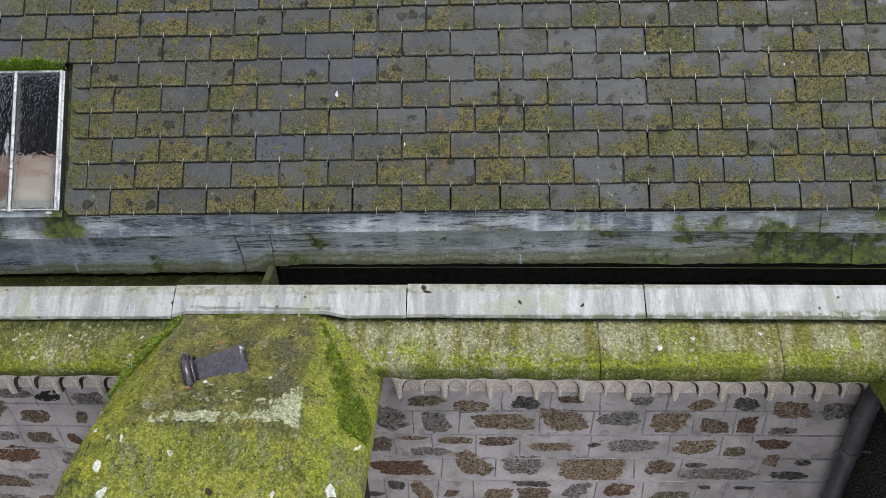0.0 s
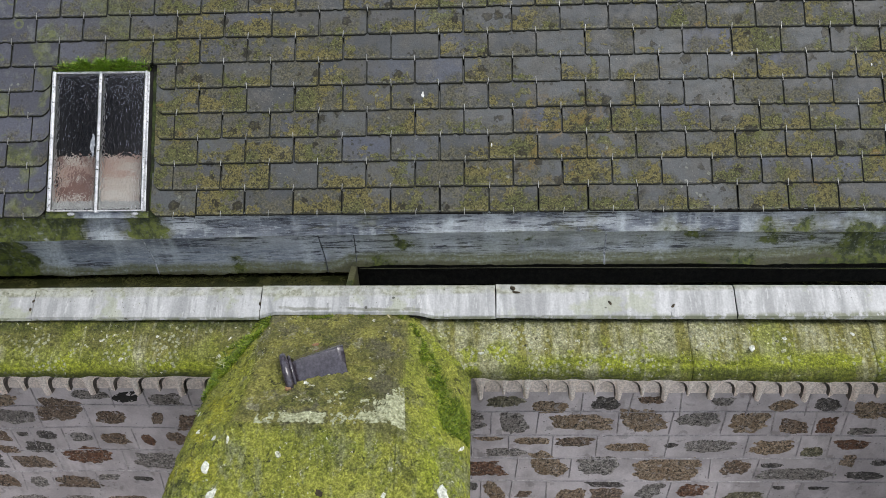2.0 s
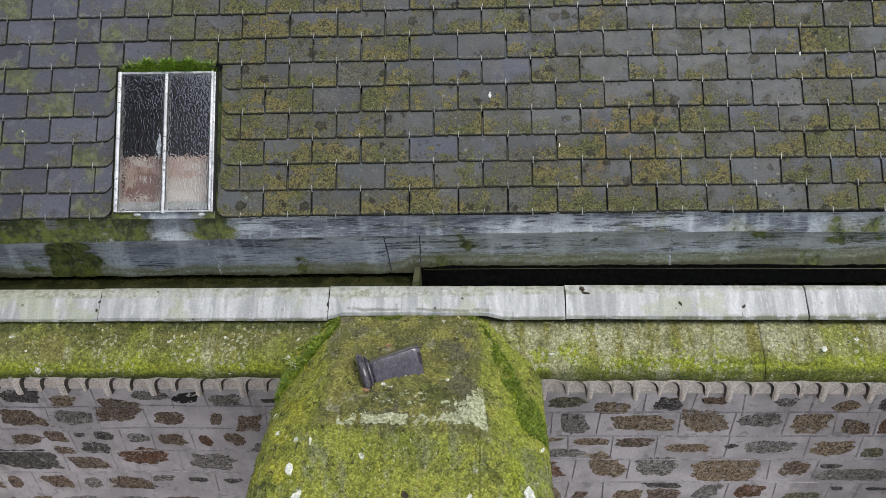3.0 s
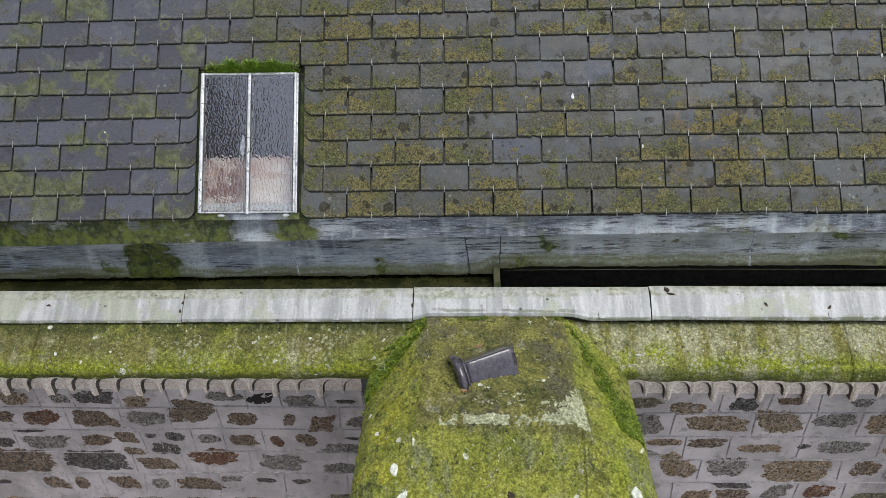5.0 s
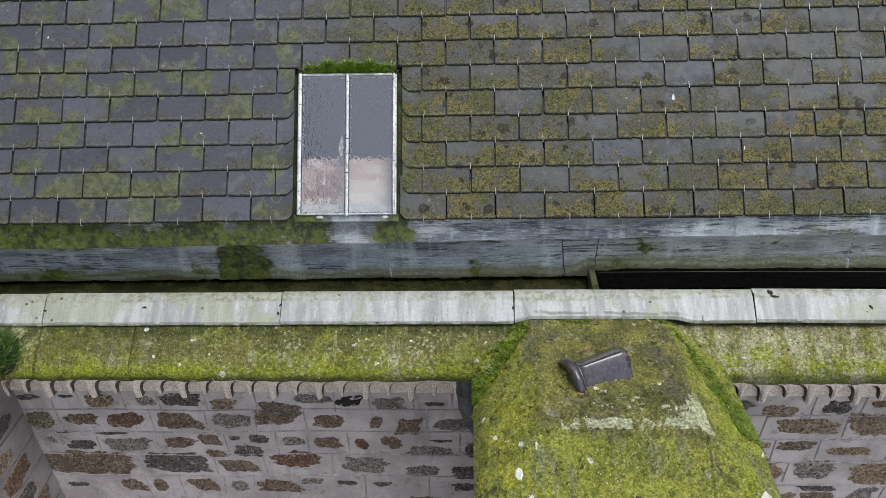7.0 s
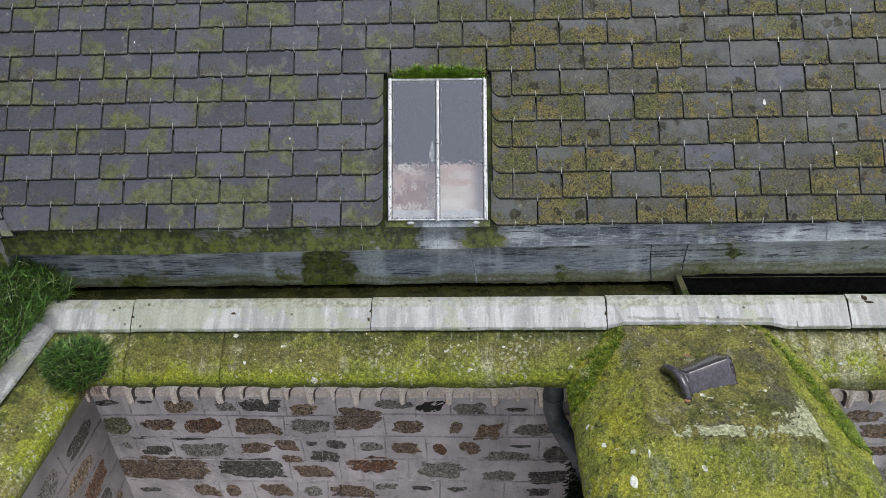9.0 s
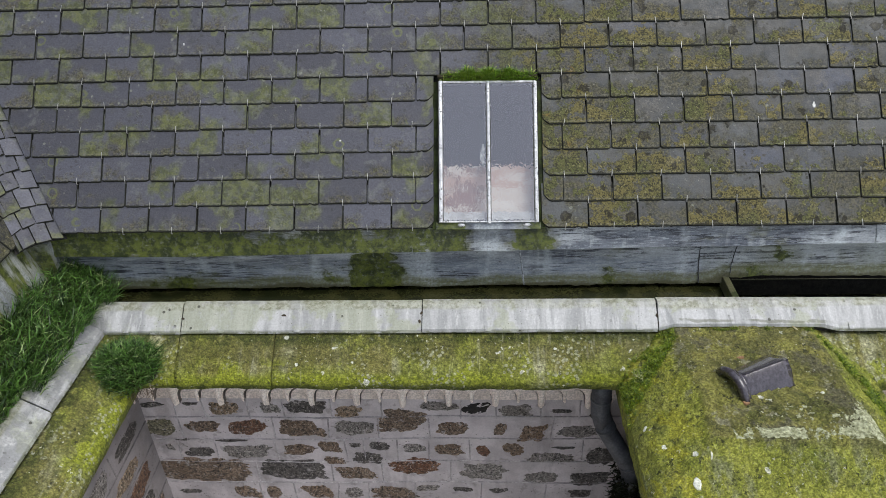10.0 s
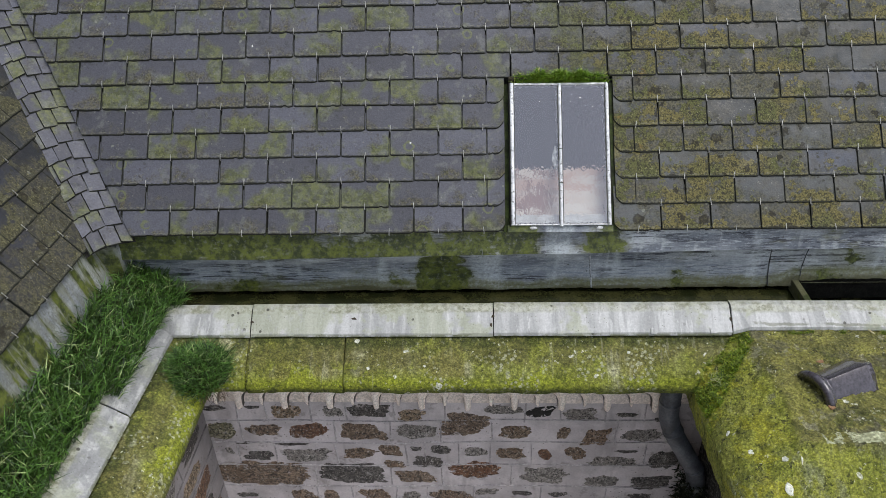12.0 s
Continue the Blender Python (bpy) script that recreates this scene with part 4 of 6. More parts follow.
ROUGHCAST = roughcast_material()

BX0, BX1, BY0 = -1.385, -0.262, 0.85


def cap_z(x, y):
    z = 5.012
    z = min(z, 5.012 - 0.56 * (-1.13 - x), 5.012 - 0.62 * (x + 0.56), 5.012 - 0.70 * (1.56 - y))
    if -1.16 < x < -0.53:
        z -= 0.013 * min(1.0, max(0.0, (1.556 + 0.006 * nz(x, 1.0, 2.0, 11.0) - y) / 0.008))
    d = min(x - BX0, BX1 - x, y - BY0) + 0.012 * nz(x, y, 3.0, 14.0)
    if d < 0.06:
        z -= 0.045 * (1 - max(d, 0) / 0.06) ** 2
    z += 0.010 * nz(x, y, 0.5, 4.0) + 0.007 * nz(x, y, 7.5, 17.0) + 0.006 * nz(x, y, 2.5, 45.0) + 0.0045 * nz(x, y, 4.5, 95.0) + 0.0025 * nz(x, y, 1.5, 170.0)
    return z


buttress = thing("buttress_1", "stone buttress with a moss-covered sloping cap", "buttress", "buttresses of the wall", kind="structure")
bm = bmesh.new()
NX, NY = 300, 360
rows_ = grid_surface(bm, NX, NY, lambda u, v: Vector((BX0 + (BX1 - BX0) * u, BY0 + (2.24 - BY0) * v, cap_z(BX0 + (BX1 - BX0) * u, BY0 + (2.24 - BY0) * v))))
ring = rows_[0] + [r[-1] for r in rows_[1:]] + rows_[-1][-2::-1] + [r[0] for r in rows_[-2:0:-1]]
skirt = [bm.verts.new((min(max(v.co.x, BX0 + 0.02), BX1 - 0.02), max(v.co.y, BY0 + 0.02), v.co.z - 0.16)) for v in ring]
for i in range(len(ring)):
    j = (i + 1) % len(ring)
    bm.faces.new((ring[i], ring[j], skirt[j], skirt[i]))
bmesh.ops.recalc_face_normals(bm, faces=bm.faces)
part("cap", bm, CAP, buttress, smooth=True)
bm = bmesh.new()
box(bm, (-1.19, BY0 + 0.06, 0.0), (-0.44, 2.288, 4.36), bevel=0.01)
box(bm, (-1.188, 1.36, 4.362), (-0.442, 2.287, 4.74))
part("shaft", bm, ROUGHCAST, buttress, "dark pebbly roughcast shaft")
copy_thing(buttress, Matrix.Translation((3.25, 0, 0)))

REFLECTION_DARK = plain("dark_reflection_block", (0.022, 0.024, 0.028), (0.055, 0.058, 0.066), 6, 0.7)
# ---- unseen dark block beyond the wing, added for the skylight's dark reflection ----
bm = bmesh.new()
box(bm, (-10.4, -9.5, 0.0), (-6.45, -4.1, 18.0))
tagged(part("wall_tower", bm, REFLECTION_DARK), "unseen dark block that the skylight reflects", "wall", kind="structure")

# ---- ground, unseen; kept pale to bounce light up onto the walls ----
bm = bmesh.new()
grid_surface(bm, 8, 8, lambda u, v: Vector((-400 + 800 * u, -400 + 800 * v, 0)))
tagged(part("ground", bm, GROUND), "unseen pale ground that bounces light onto the walls", "ground", kind="structure")


# ---- stones in the walls ----
def stone_material(name, c1, c2, c3):
    k = Mat(name, 0.9)
    base = k.mix(k.ramp(k.noise(58, 5, 0.75), 0.43, 0.57), c1, c2)
    base = k.mix(k.math("MULTIPLY", k.ramp(k.noise(12, 4, 0.6), 0.48, 0.60), 0.8), base, c3)
    base = k.mix(k.times(k.ramp(k.voronoi(95), 0.27, 0.17), 0.75), base, (0.62, 0.57, 0.50))
    base = k.mix(k.times(k.ramp(k.noise(80, 4, 0.7), 0.55, 0.60), 0.9), base, (0.022, 0.019, 0.015))
    base = k.mix(k.math("MULTIPLY", k.rand(), 0.2), base, (0.14, 0.13, 0.115))
    # mortar smeared over the face
    base = k.mix(k.times(k.ramp(k.noise(20, 6, 0.7, vec=k.warp(50, 0.02)), 0.59, 0.62), 0.7), base, k.mix(k.noise(60, 3), (0.38, 0.345, 0.33), (0.58, 0.53, 0.52)))
    base = k.grit(base, 0.3, 120)
    k.colour(base)
    n1 = k.bump(k.noise(50, 5, 0.75), 1.0, 0.016)
    k.bump(k.noise(160, 3, 0.6), 0.5, 0.004, n1)
    return k.m


STONE = {
    "g": stone_material("granite_grey", (0.18, 0.164, 0.152), (0.43, 0.395, 0.365), (0.29, 0.258, 0.235)),
    "o": stone_material("granite_ochre", (0.20, 0.148, 0.098), (0.50, 0.375, 0.26), (0.34, 0.235, 0.145)),
    "b": stone_material("granite_brown", (0.13, 0.094, 0.070), (0.36, 0.26, 0.185), (0.22, 0.148, 0.10)),
    "r": stone_material("granite_rust", (0.12, 0.062, 0.040), (0.31, 0.165, 0.098), (0.21, 0.095, 0.052)),
    "d": stone_material("granite_dark", (0.064, 0.058, 0.055), (0.20, 0.182, 0.170), (0.12, 0.106, 0.098)),
    "y": stone_material("granite_mossy", (0.13, 0.122, 0.075), (0.34, 0.305, 0.205), (0.21, 0.195, 0.115)),
    # no stone: a near-black patch standing in for an unlit hole
    "k": DARK,
}
LEFT_BAY = []
LEFT_BAY.append([("d", -3.66, 4.451, 0.12, 0.040), ("d", -3.46, 4.457, 0.08, 0.020), ("o", -3.30, 4.426, 0.17, 0.088), ("g", -3.06, 4.430, 0.10, 0.080), ("d", -2.88, 4.430, 0.20, 0.080), ("o", -2.66, 4.400, 0.13, 0.084), ("g", -2.20, 4.436, 0.20, 0.067), ("k", -2.01, 4.423, 0.13, 0.074), ("g", -1.81, 4.404, 0.17, 0.083), ("d", -1.58, 4.401, 0.11, 0.024), ("d", -1.42, 4.365, 0.05, 0.032)])
LEFT_BAY.append([("y", -3.66, 4.291, 0.15, 0.126), ("o", -3.44, 4.292, 0.18, 0.083), ("r", -3.20, 4.287, 0.21, 0.108), ("b", -2.92, 4.279, 0.23, 0.108), ("g", -2.64, 4.282, 0.22, 0.103), ("o", -2.39, 4.327, 0.22, 0.167), ("o", -2.13, 4.277, 0.17, 0.103), ("b", -1.89, 4.266, 0.06, 0.087), ("b", -1.72, 4.243, 0.12, 0.116), ("g", -1.49, 4.255, 0.19, 0.091)])
LEFT_BAY.append([("g", -3.64, 4.138, 0.04, 0.052), ("y", -3.49, 4.097, 0.15, 0.075), ("g", -3.23, 4.101, 0.26, 0.101), ("o", -2.95, 4.117, 0.17, 0.079), ("o", -2.78, 4.139, 0.11, 0.087), ("d", -2.65, 4.153, 0.06, 0.034), ("d", -2.52, 4.145, 0.11, 0.069), ("g", -2.34, 4.130, 0.12, 0.064), ("b", -2.16, 4.122, 0.16, 0.082), ("r", -1.98, 4.114, 0.08, 0.091), ("o", -1.82, 4.120, 0.11, 0.095), ("g", -1.62, 4.056, 0.24, 0.070), ("d", -1.36, 4.065, 0.16, 0.122)])
LEFT_BAY.append([("d", -3.56, 4.199, 0.08, 0.017), ("d", -3.31, 4.187, 0.16, 0.017), ("b", -2.77, 4.034, 0.11, 0.053), ("y", -2.59, 4.053, 0.16, 0.089), ("d", -1.56, 4.135, 0.13, 0.017)])
LEFT_BAY.append([("b", -3.49, 3.958, 0.56, 0.184), ("d", -3.00, 3.956, 0.36, 0.156), ("b", -2.65, 3.930, 0.21, 0.101), ("r", -2.33, 3.987, 0.30, 0.135), ("g", -1.98, 3.947, 0.26, 0.145), ("g", -1.67, 3.901, 0.20, 0.096), ("d", -1.41, 3.892, 0.21, 0.101)])
LEFT_BAY.append([("d", -3.61, 3.780, 0.14, 0.038), ("o", -3.29, 3.772, 0.13, 0.096), ("o", -3.14, 3.768, 0.10, 0.106), ("b", -2.89, 3.779, 0.16, 0.105), ("g", -2.69, 3.772, 0.10, 0.087), ("b", -2.47, 3.768, 0.22, 0.096), ("g", -2.28, 3.812, 0.12, 0.047), ("d", -2.09, 3.801, 0.11, 0.033), ("d", -1.89, 3.791, 0.11, 0.038), ("d", -1.45, 3.768, 0.12, 0.062)])
RIGHT_BAY = []
RIGHT_BAY.append([("y", -0.11, 4.389, 0.20, 0.085), ("o", 0.13, 4.353, 0.18, 0.082), ("d", 0.39, 4.378, 0.14, 0.093), ("b", 0.61, 4.400, 0.12, 0.050), ("g", 0.96, 4.386, 0.11, 0.057), ("o", 1.25, 4.365, 0.13, 0.076), ("d", 1.46, 4.373, 0.12, 0.091), ("o", 1.69, 4.332, 0.18, 0.115), ("g", 1.91, 4.325, 0.16, 0.115)])
RIGHT_BAY.append([("g", -0.29, 4.274, 0.19, 0.177), ("g", -0.05, 4.242, 0.14, 0.145), ("o", 0.28, 4.242, 0.30, 0.108), ("o", 0.59, 4.257, 0.20, 0.160), ("g", 0.86, 4.268, 0.21, 0.099), ("o", 1.11, 4.245, 0.19, 0.131), ("b", 1.33, 4.221, 0.16, 0.104), ("r", 1.49, 4.226, 0.10, 0.111), ("g", 1.67, 4.187, 0.14, 0.048)])
RIGHT_BAY.append([("b", -0.35, 4.077, 0.13, 0.106), ("o", -0.18, 4.127, 0.15, 0.033), ("o", 0.04, 4.114, 0.18, 0.054), ("b", 0.26, 4.103, 0.19, 0.063), ("o", 0.52, 4.066, 0.23, 0.055), ("g", 0.95, 4.076, 0.27, 0.100), ("o", 1.26, 4.067, 0.20, 0.105), ("y", 1.46, 4.037, 0.11, 0.067), ("r", 1.65, 4.089, 0.17, 0.066)])
RIGHT_BAY.append([("g", -0.10, 4.024, 0.22, 0.065), ("o", 1.66, 3.971, 0.08, 0.085), ("d", 1.29, 3.933, 0.11, 0.035), ("d", 1.82, 3.954, 0.09, 0.047), ("d", 0.75, 4.079, 0.07, 0.034)])
RIGHT_BAY.append([("r", -0.27, 3.899, 0.33, 0.121), ("o", 0.12, 3.935, 0.19, 0.185), ("g", 0.39, 3.920, 0.22, 0.150), ("o", 0.76, 3.905, 0.35, 0.185), ("b", 1.10, 3.912, 0.15, 0.118), ("g", 1.41, 3.869, 0.35, 0.097), ("d", 1.77, 3.857, 0.20, 0.066)])
RIGHT_BAY.append([("d", -0.43, 3.688, 0.12, 0.038), ("d", -0.29, 3.755, 0.09, 0.074), ("o", -0.15, 3.709, 0.11, 0.170), ("b", 0.01, 3.693, 0.09, 0.056), ("o", 0.26, 3.679, 0.14, 0.119), ("b", 0.46, 3.679, 0.17, 0.113), ("d", 0.44, 3.777, 0.18, 0.045), ("g", 0.68, 3.724, 0.14, 0.121), ("r", 0.90, 3.732, 0.15, 0.092), ("y", 1.19, 3.685, 0.22, 0.084), ("d", 1.36, 3.758, 0.07, 0.031), ("d", 1.56, 3.755, 0.10, 0.027)])


MAIN_M = Matrix(((1, 0, 0, 0), (0, 0, -1, WALL_Y), (0, 1, 0, 0), (0, 0, 0, 1)))            # wall plane to world: x, z, outward
WING_M = Matrix(((0, 0, 1, WING_X), (1, 0, 0, 0), (0, 1, 0, 0), (0, 0, 0, 1)))


def wall_stone(parent, m, x, z, w, h, tone, seed):
    """A rough stone face that shows through the mortar, ragged in outline; tone k paints a dark hole instead."""
    r = random.Random(seed)
    n = 60 if w > 0.1 else 34
    pw = r.uniform(2.0, 5.0)
    lean = r.uniform(-0.5, 0.5)
    corners = [r.uniform(0.80, 1.10) for _ in range(7)]
    bm = bmesh.new()
    rings = []
    levels = ((1.14, -0.009), (1.05, -0.0035), (0.96, 0.0005), (0.84, 0.003), (0.66, 0.005), (0.42, 0.006), (0.2, 0.006)) if tone != "k" else ((1.1, -0.004), (1.0, 0.003), (0.9, 0.002), (0.4, 0.001))
    for f, up in levels:
        ring = []
        for i in range(n):
            a = 2 * math.pi * i / n
            ca, sa = math.cos(a), math.sin(a)
            rad = 1 / (abs(ca) ** pw + abs(sa) ** pw) ** (1 / pw)
            c0 = 7 * i / n
            c1 = int(c0)
            rad *= corners[c1 % 7] * (1 - c0 + c1) + corners[(c1 + 1) % 7] * (c0 - c1)
            rad *= 1 + 0.20 * noise.noise(Vector((ca * 2.2 + seed, sa * 2.2, seed * 0.37))) + 0.12 * noise.noise(Vector((ca * 5 + seed, sa * 5, 1.0))) + 0.05 * noise.noise(Vector((ca * 13 + seed, sa * 13, 2.0)))
            px, pz = 0.5 * w * rad * ca * f, 0.5 * h * rad * sa * f
            px += lean * pz
            rough_ = 0.006 * noise.noise(Vector((px * 30, pz * 30, seed))) + 0.004 * noise.noise(Vector((px * 110, pz * 110, seed)))
            ring.append(bm.verts.new((x + px, z + pz, up + (rough_ if f < 1.1 else 0))))
        rings.append(ring)
    for q in range(len(rings) - 1):
        for i in range(n):
            j = (i + 1) % n
            bm.faces.new((rings[q][i], rings[q][j], rings[q + 1][j], rings[q + 1][i]))
    bm.faces.new(rings[-1])
    for v in bm.verts:
        v.co = m @ v.co
    bmesh.ops.recalc_face_normals(bm, faces=bm.faces)
    return part("stone", bm, STONE[tone], parent)


def joint_lines(parent, m, x0, x1, zs, cuts, material):
    """Thin struck lines in the mortar: long beds, and short uprights between stones."""
    bm = bmesh.new()

    def strip(pts, half):
        last = None
        for i, (a, b) in enumerate(pts):
            a2, b2 = pts[min(i + 1, len(pts) - 1)]
            a1, b1 = pts[max(i - 1, 0)]
            d = Vector((a2 - a1, b2 - b1)).normalized()
            nx, ny = -d.y * half, d.x * half
            now = [bm.verts.new(m @ Vector((a + nx, b + ny, 0.0005))), bm.verts.new(m @ Vector((a, b, 0.0065))), bm.verts.new(m @ Vector((a - nx, b - ny, 0.0005)))]
            if last:
                bm.faces.new((last[0], last[1], now[1], now[0]))
                bm.faces.new((last[1], last[2], now[2], now[1]))
            last = now
    for z in zs:
        n = int((x1 - x0) / 0.04)
        strip([(x0 + (x1 - x0) * i / n, z + 0.010 * nz(x0 + (x1 - x0) * i / n, z, 0, 1.6) + 0.003 * nz(i * 0.3, z, 5, 1.0)) for i in range(n + 1)], 0.0042)
    for x, za, zb in cuts:
        k = nz(x, za, 3, 8.0) * 0.03
        strip([(x + k * (i / 5 - 0.5), za + (zb - za) * i / 5) for i in range(6)], 0.0042)
    bmesh.ops.recalc_face_normals(bm, faces=bm.faces)
    return part("mortar_joint", bm, material, parent)


# darker joint colour to go with the wing's mortar
POINT_W = plain("darker_struck_mortar", (0.13, 0.12, 0.12), (0.27, 0.25, 0.25), 18, 0.9, bump=0.3)
POINT = plain("struck_mortar", (0.30, 0.275, 0.28), (0.56, 0.52, 0.52), 18, 0.85, bump=0.3)
sd = 1
rq = random.Random(21)
for bay, x0, x1 in ((LEFT_BAY, WING_X, -1.2), (RIGHT_BAY, -0.42, 2.05)):
    beds, cuts = [], []
    for ci, course in enumerate(bay):
        for tone, x, z, w, h in course:
            if x < -1.2 and rq.random() < 0.6:
                tone = {"o": "b", "y": "d"}.get(tone, tone)
            wall_stone(wall_main, MAIN_M, x, z, w * 1.04, h * 1.05, tone, sd)
            sd += 1
        if ci != 3:
            zm = sorted(c[2] for c in course)[len(course) // 2]
            beds.append(zm + 0.082 if ci else 4.515)
            big = sorted(course, key=lambda c: c[1])
            for p, q in zip(big, big[1:]):
                gap = (q[1] - q[3] / 2) - (p[1] + p[3] / 2)
                if gap > 0.02 and rq.random() < 0.85:
                    cuts.append((p[1] + p[3] / 2 + gap * rq.uniform(0.35, 0.65), zm - 0.075, zm + 0.075))
    joint_lines(wall_main, MAIN_M, x0, x1, beds[1:], cuts, POINT)
    # lower courses, as they go on down the wall
    for ci in range(5):
        x = x0 + 0.05
        while x < x1 - 0.1:
            w = rq.uniform(0.07, 0.28)
            wall_stone(wall_main, MAIN_M, x + w / 2, 3.62 - ci * 0.155 + rq.uniform(-0.02, 0.02), w, rq.uniform(0.05, 0.12), rq.choice("ggobbrdoy"), sd)
            sd += 1
            x += w + rq.uniform(0.04, 0.10)
for ci in range(7):
    y = 2.2 - 0.06 * (ci % 2)
    cuts = []
    while y > 0.6:
        w = rq.uniform(0.11, 0.30)
        wall_stone(wall_wing, WING_M, y - w / 2, 4.42 - ci * 0.152 + rq.uniform(-0.02, 0.02), w, rq.uniform(0.07, 0.135), rq.choice("gobbbrddy"), sd)
        sd += 1
        y -= w + rq.uniform(0.05, 0.11)
        cuts.append((y + 0.035, 4.35 - ci * 0.152, 4.49 - ci * 0.152))
    joint_lines(wall_wing, WING_M, 0.6, 2.28, [4.345 - ci * 0.152], cuts, POINT_W)


# ---- frieze of small arches under the cornice ----
# the frieze stone again, darker: dust, and the recess's shade in the colour
LUNETTE = plain("shaded_dusty_limestone", (0.66, 0.57, 0.50), (0.82, 0.73, 0.66), 14, 0.9)
# shade inside the arches, put into the colour of their sides and backs
ARCH_SHADE = plain("arch_shade", (0.13, 0.112, 0.10), (0.26, 0.23, 0.205), 30, 0.95)


def frieze_unit(x):
    """A long flared corbel, an arch, a short corbel and an arch again; a lunette sits loose in each arch."""
    full = 0.2235
    rx, rz_, zc = 0.0455, 0.076, 4.497
    out = [(-0.0125, 4.452), (0.0, 4.447), (0.0125, 4.452), (0.0140, 4.470)]

    def arc(cx, a, b, z):
        return [(cx - a * math.cos(math.pi * i / 12), z + b * math.sin(math.pi * i / 12)) for i in range(13)]
    c1, c2 = 0.0150 + rx, full - 0.0150 - rx
    out += arc(c1, rx, rz_, zc)
    out += [(full / 2 - 0.0040, 4.475), (full / 2, 4.471), (full / 2 + 0.0040, 4.475)]
    out += arc(c2, rx, rz_, zc)
    out += [(full - 0.0140, 4.470), (full - 0.0140, 4.73), (-0.0125, 4.73)]
    bm = bmesh.new()

    def plate(pts, out_f, out_b, mat):
        f = [bm.verts.new((px, -out_f(px, pz), pz)) for px, pz in pts]
        b = [bm.verts.new((px, -out_b, pz)) for px, pz in pts]
        bm.faces.new(f).material_index = mat
        for i in range(len(f)):
            j = (i + 1) % len(f)
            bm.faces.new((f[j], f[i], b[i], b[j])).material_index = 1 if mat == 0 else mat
    plate(out, lambda px, pz: 0.034 + 0.07 * max(0, pz - 4.441), 0.0, 0)
    for c_ in (c1, c2):
        pts = [(c_ + rx - 0.0060, 4.480), (c_ - rx + 0.0060, 4.480)] + arc(c_, rx - 0.0060, rz_ - 0.030, zc)
        plate(pts, lambda px, pz: 0.022 - 0.12 * (pz - 4.482), 0.006, 2)
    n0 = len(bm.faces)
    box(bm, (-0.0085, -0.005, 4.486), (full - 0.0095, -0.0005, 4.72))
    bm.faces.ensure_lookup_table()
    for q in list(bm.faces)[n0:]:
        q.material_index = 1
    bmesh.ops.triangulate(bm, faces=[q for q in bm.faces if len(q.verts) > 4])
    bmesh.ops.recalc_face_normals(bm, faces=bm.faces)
    return mesh_of("frieze_arch", bm, (FRIEZE, ARCH_SHADE, LUNETTE))


def horn(prof):
    """A rounded horn that carries the arches: (height, half width, swell) from its flared top to its tip."""
    bm = bmesh.new()
    last = None
    for z, w, d in prof:
        base_y = 0.033 + 0.07 * max(0, z - 4.441)
        ring = [bm.verts.new((w * math.cos(math.pi * i / 10), -(base_y + d * math.sin(math.pi * i / 10)), z)) for i in range(11)]
        if last:
            for i in range(10):
                bm.faces.new((last[i], last[i + 1], ring[i + 1], ring[i])).smooth = True
        last = ring
    bm.faces.new(last)
    bmesh.ops.recalc_face_normals(bm, faces=bm.faces)
    return mesh_of("corbel", bm, FRIEZE)


LONG_HORN = horn(((4.590, 0.040, 0.002), (4.555, 0.026, 0.010), (4.520, 0.0185, 0.017), (4.480, 0.0150, 0.021), (4.450, 0.0140, 0.021), (4.439, 0.0115, 0.018), (4.433, 0.0060, 0.010)))
SHORT_HORN = horn(((4.590, 0.034, 0.001), (4.560, 0.019, 0.006), (4.530, 0.0115, 0.011), (4.495, 0.0082, 0.013), (4.473, 0.0075, 0.013), (4.465, 0.0055, 0.010), (4.462, 0.0025, 0.005)))
frieze_mesh = frieze_unit(0)
rh = random.Random(77)
for start, count, dz in ((-3.735, 11, 0.040), (-0.44, 11, 0.0)):
    first = -3.28 - 2 * 0.2265 if start < -1 else -0.222
    step = 0.2268 if start < -1 else 0.2203
    for i in range(count):
        x = first + i * step
        if (start < -1 and x > -1.42) or x > 1.82:
            continue
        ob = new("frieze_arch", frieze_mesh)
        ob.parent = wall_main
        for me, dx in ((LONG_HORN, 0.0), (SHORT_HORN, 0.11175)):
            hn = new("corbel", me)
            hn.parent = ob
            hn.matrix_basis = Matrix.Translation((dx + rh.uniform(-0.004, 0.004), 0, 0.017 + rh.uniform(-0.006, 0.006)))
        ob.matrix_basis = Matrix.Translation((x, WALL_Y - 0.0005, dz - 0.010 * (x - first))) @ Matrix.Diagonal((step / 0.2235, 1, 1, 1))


# ---- skylight ----
skylight = thing("skylight", "small galvanised skylight with two textured panes and moss above", "skylight")
def local_box(lo, hi, bevel=0.0):
    b_ = bmesh.new()
    box(b_, lo, hi, ROOF, bevel)
    return b_
NF = 0.045
def rail_material():
    """Galvanised steel: bright zinc bloom, grey wear and dark seams of dirt."""
    k = Mat("galvanised_frame_worn", 0.38, 0.25)
    base = k.mix(k.ramp(k.noise(16, 4, 0.6), 0.35, 0.65), (0.60, 0.61, 0.63), (0.88, 0.89, 0.90))
    base = k.mix(k.times(k.ramp(k.noise(26, 4, 0.7, vec=k.warp(50, 0.02)), 0.57, 0.62), 0.75), base, (0.30, 0.31, 0.33))
    base = k.mix(k.times(k.ramp(k.noise(60, 3, 0.7), 0.60, 0.65), 0.85), base, (0.06, 0.06, 0.055))
    k.colour(k.grit(base, 0.12, 140))
    k.bump(k.noise(70, 4, 0.6), 0.4, 0.004)
    return k.m


RAIL = rail_material()
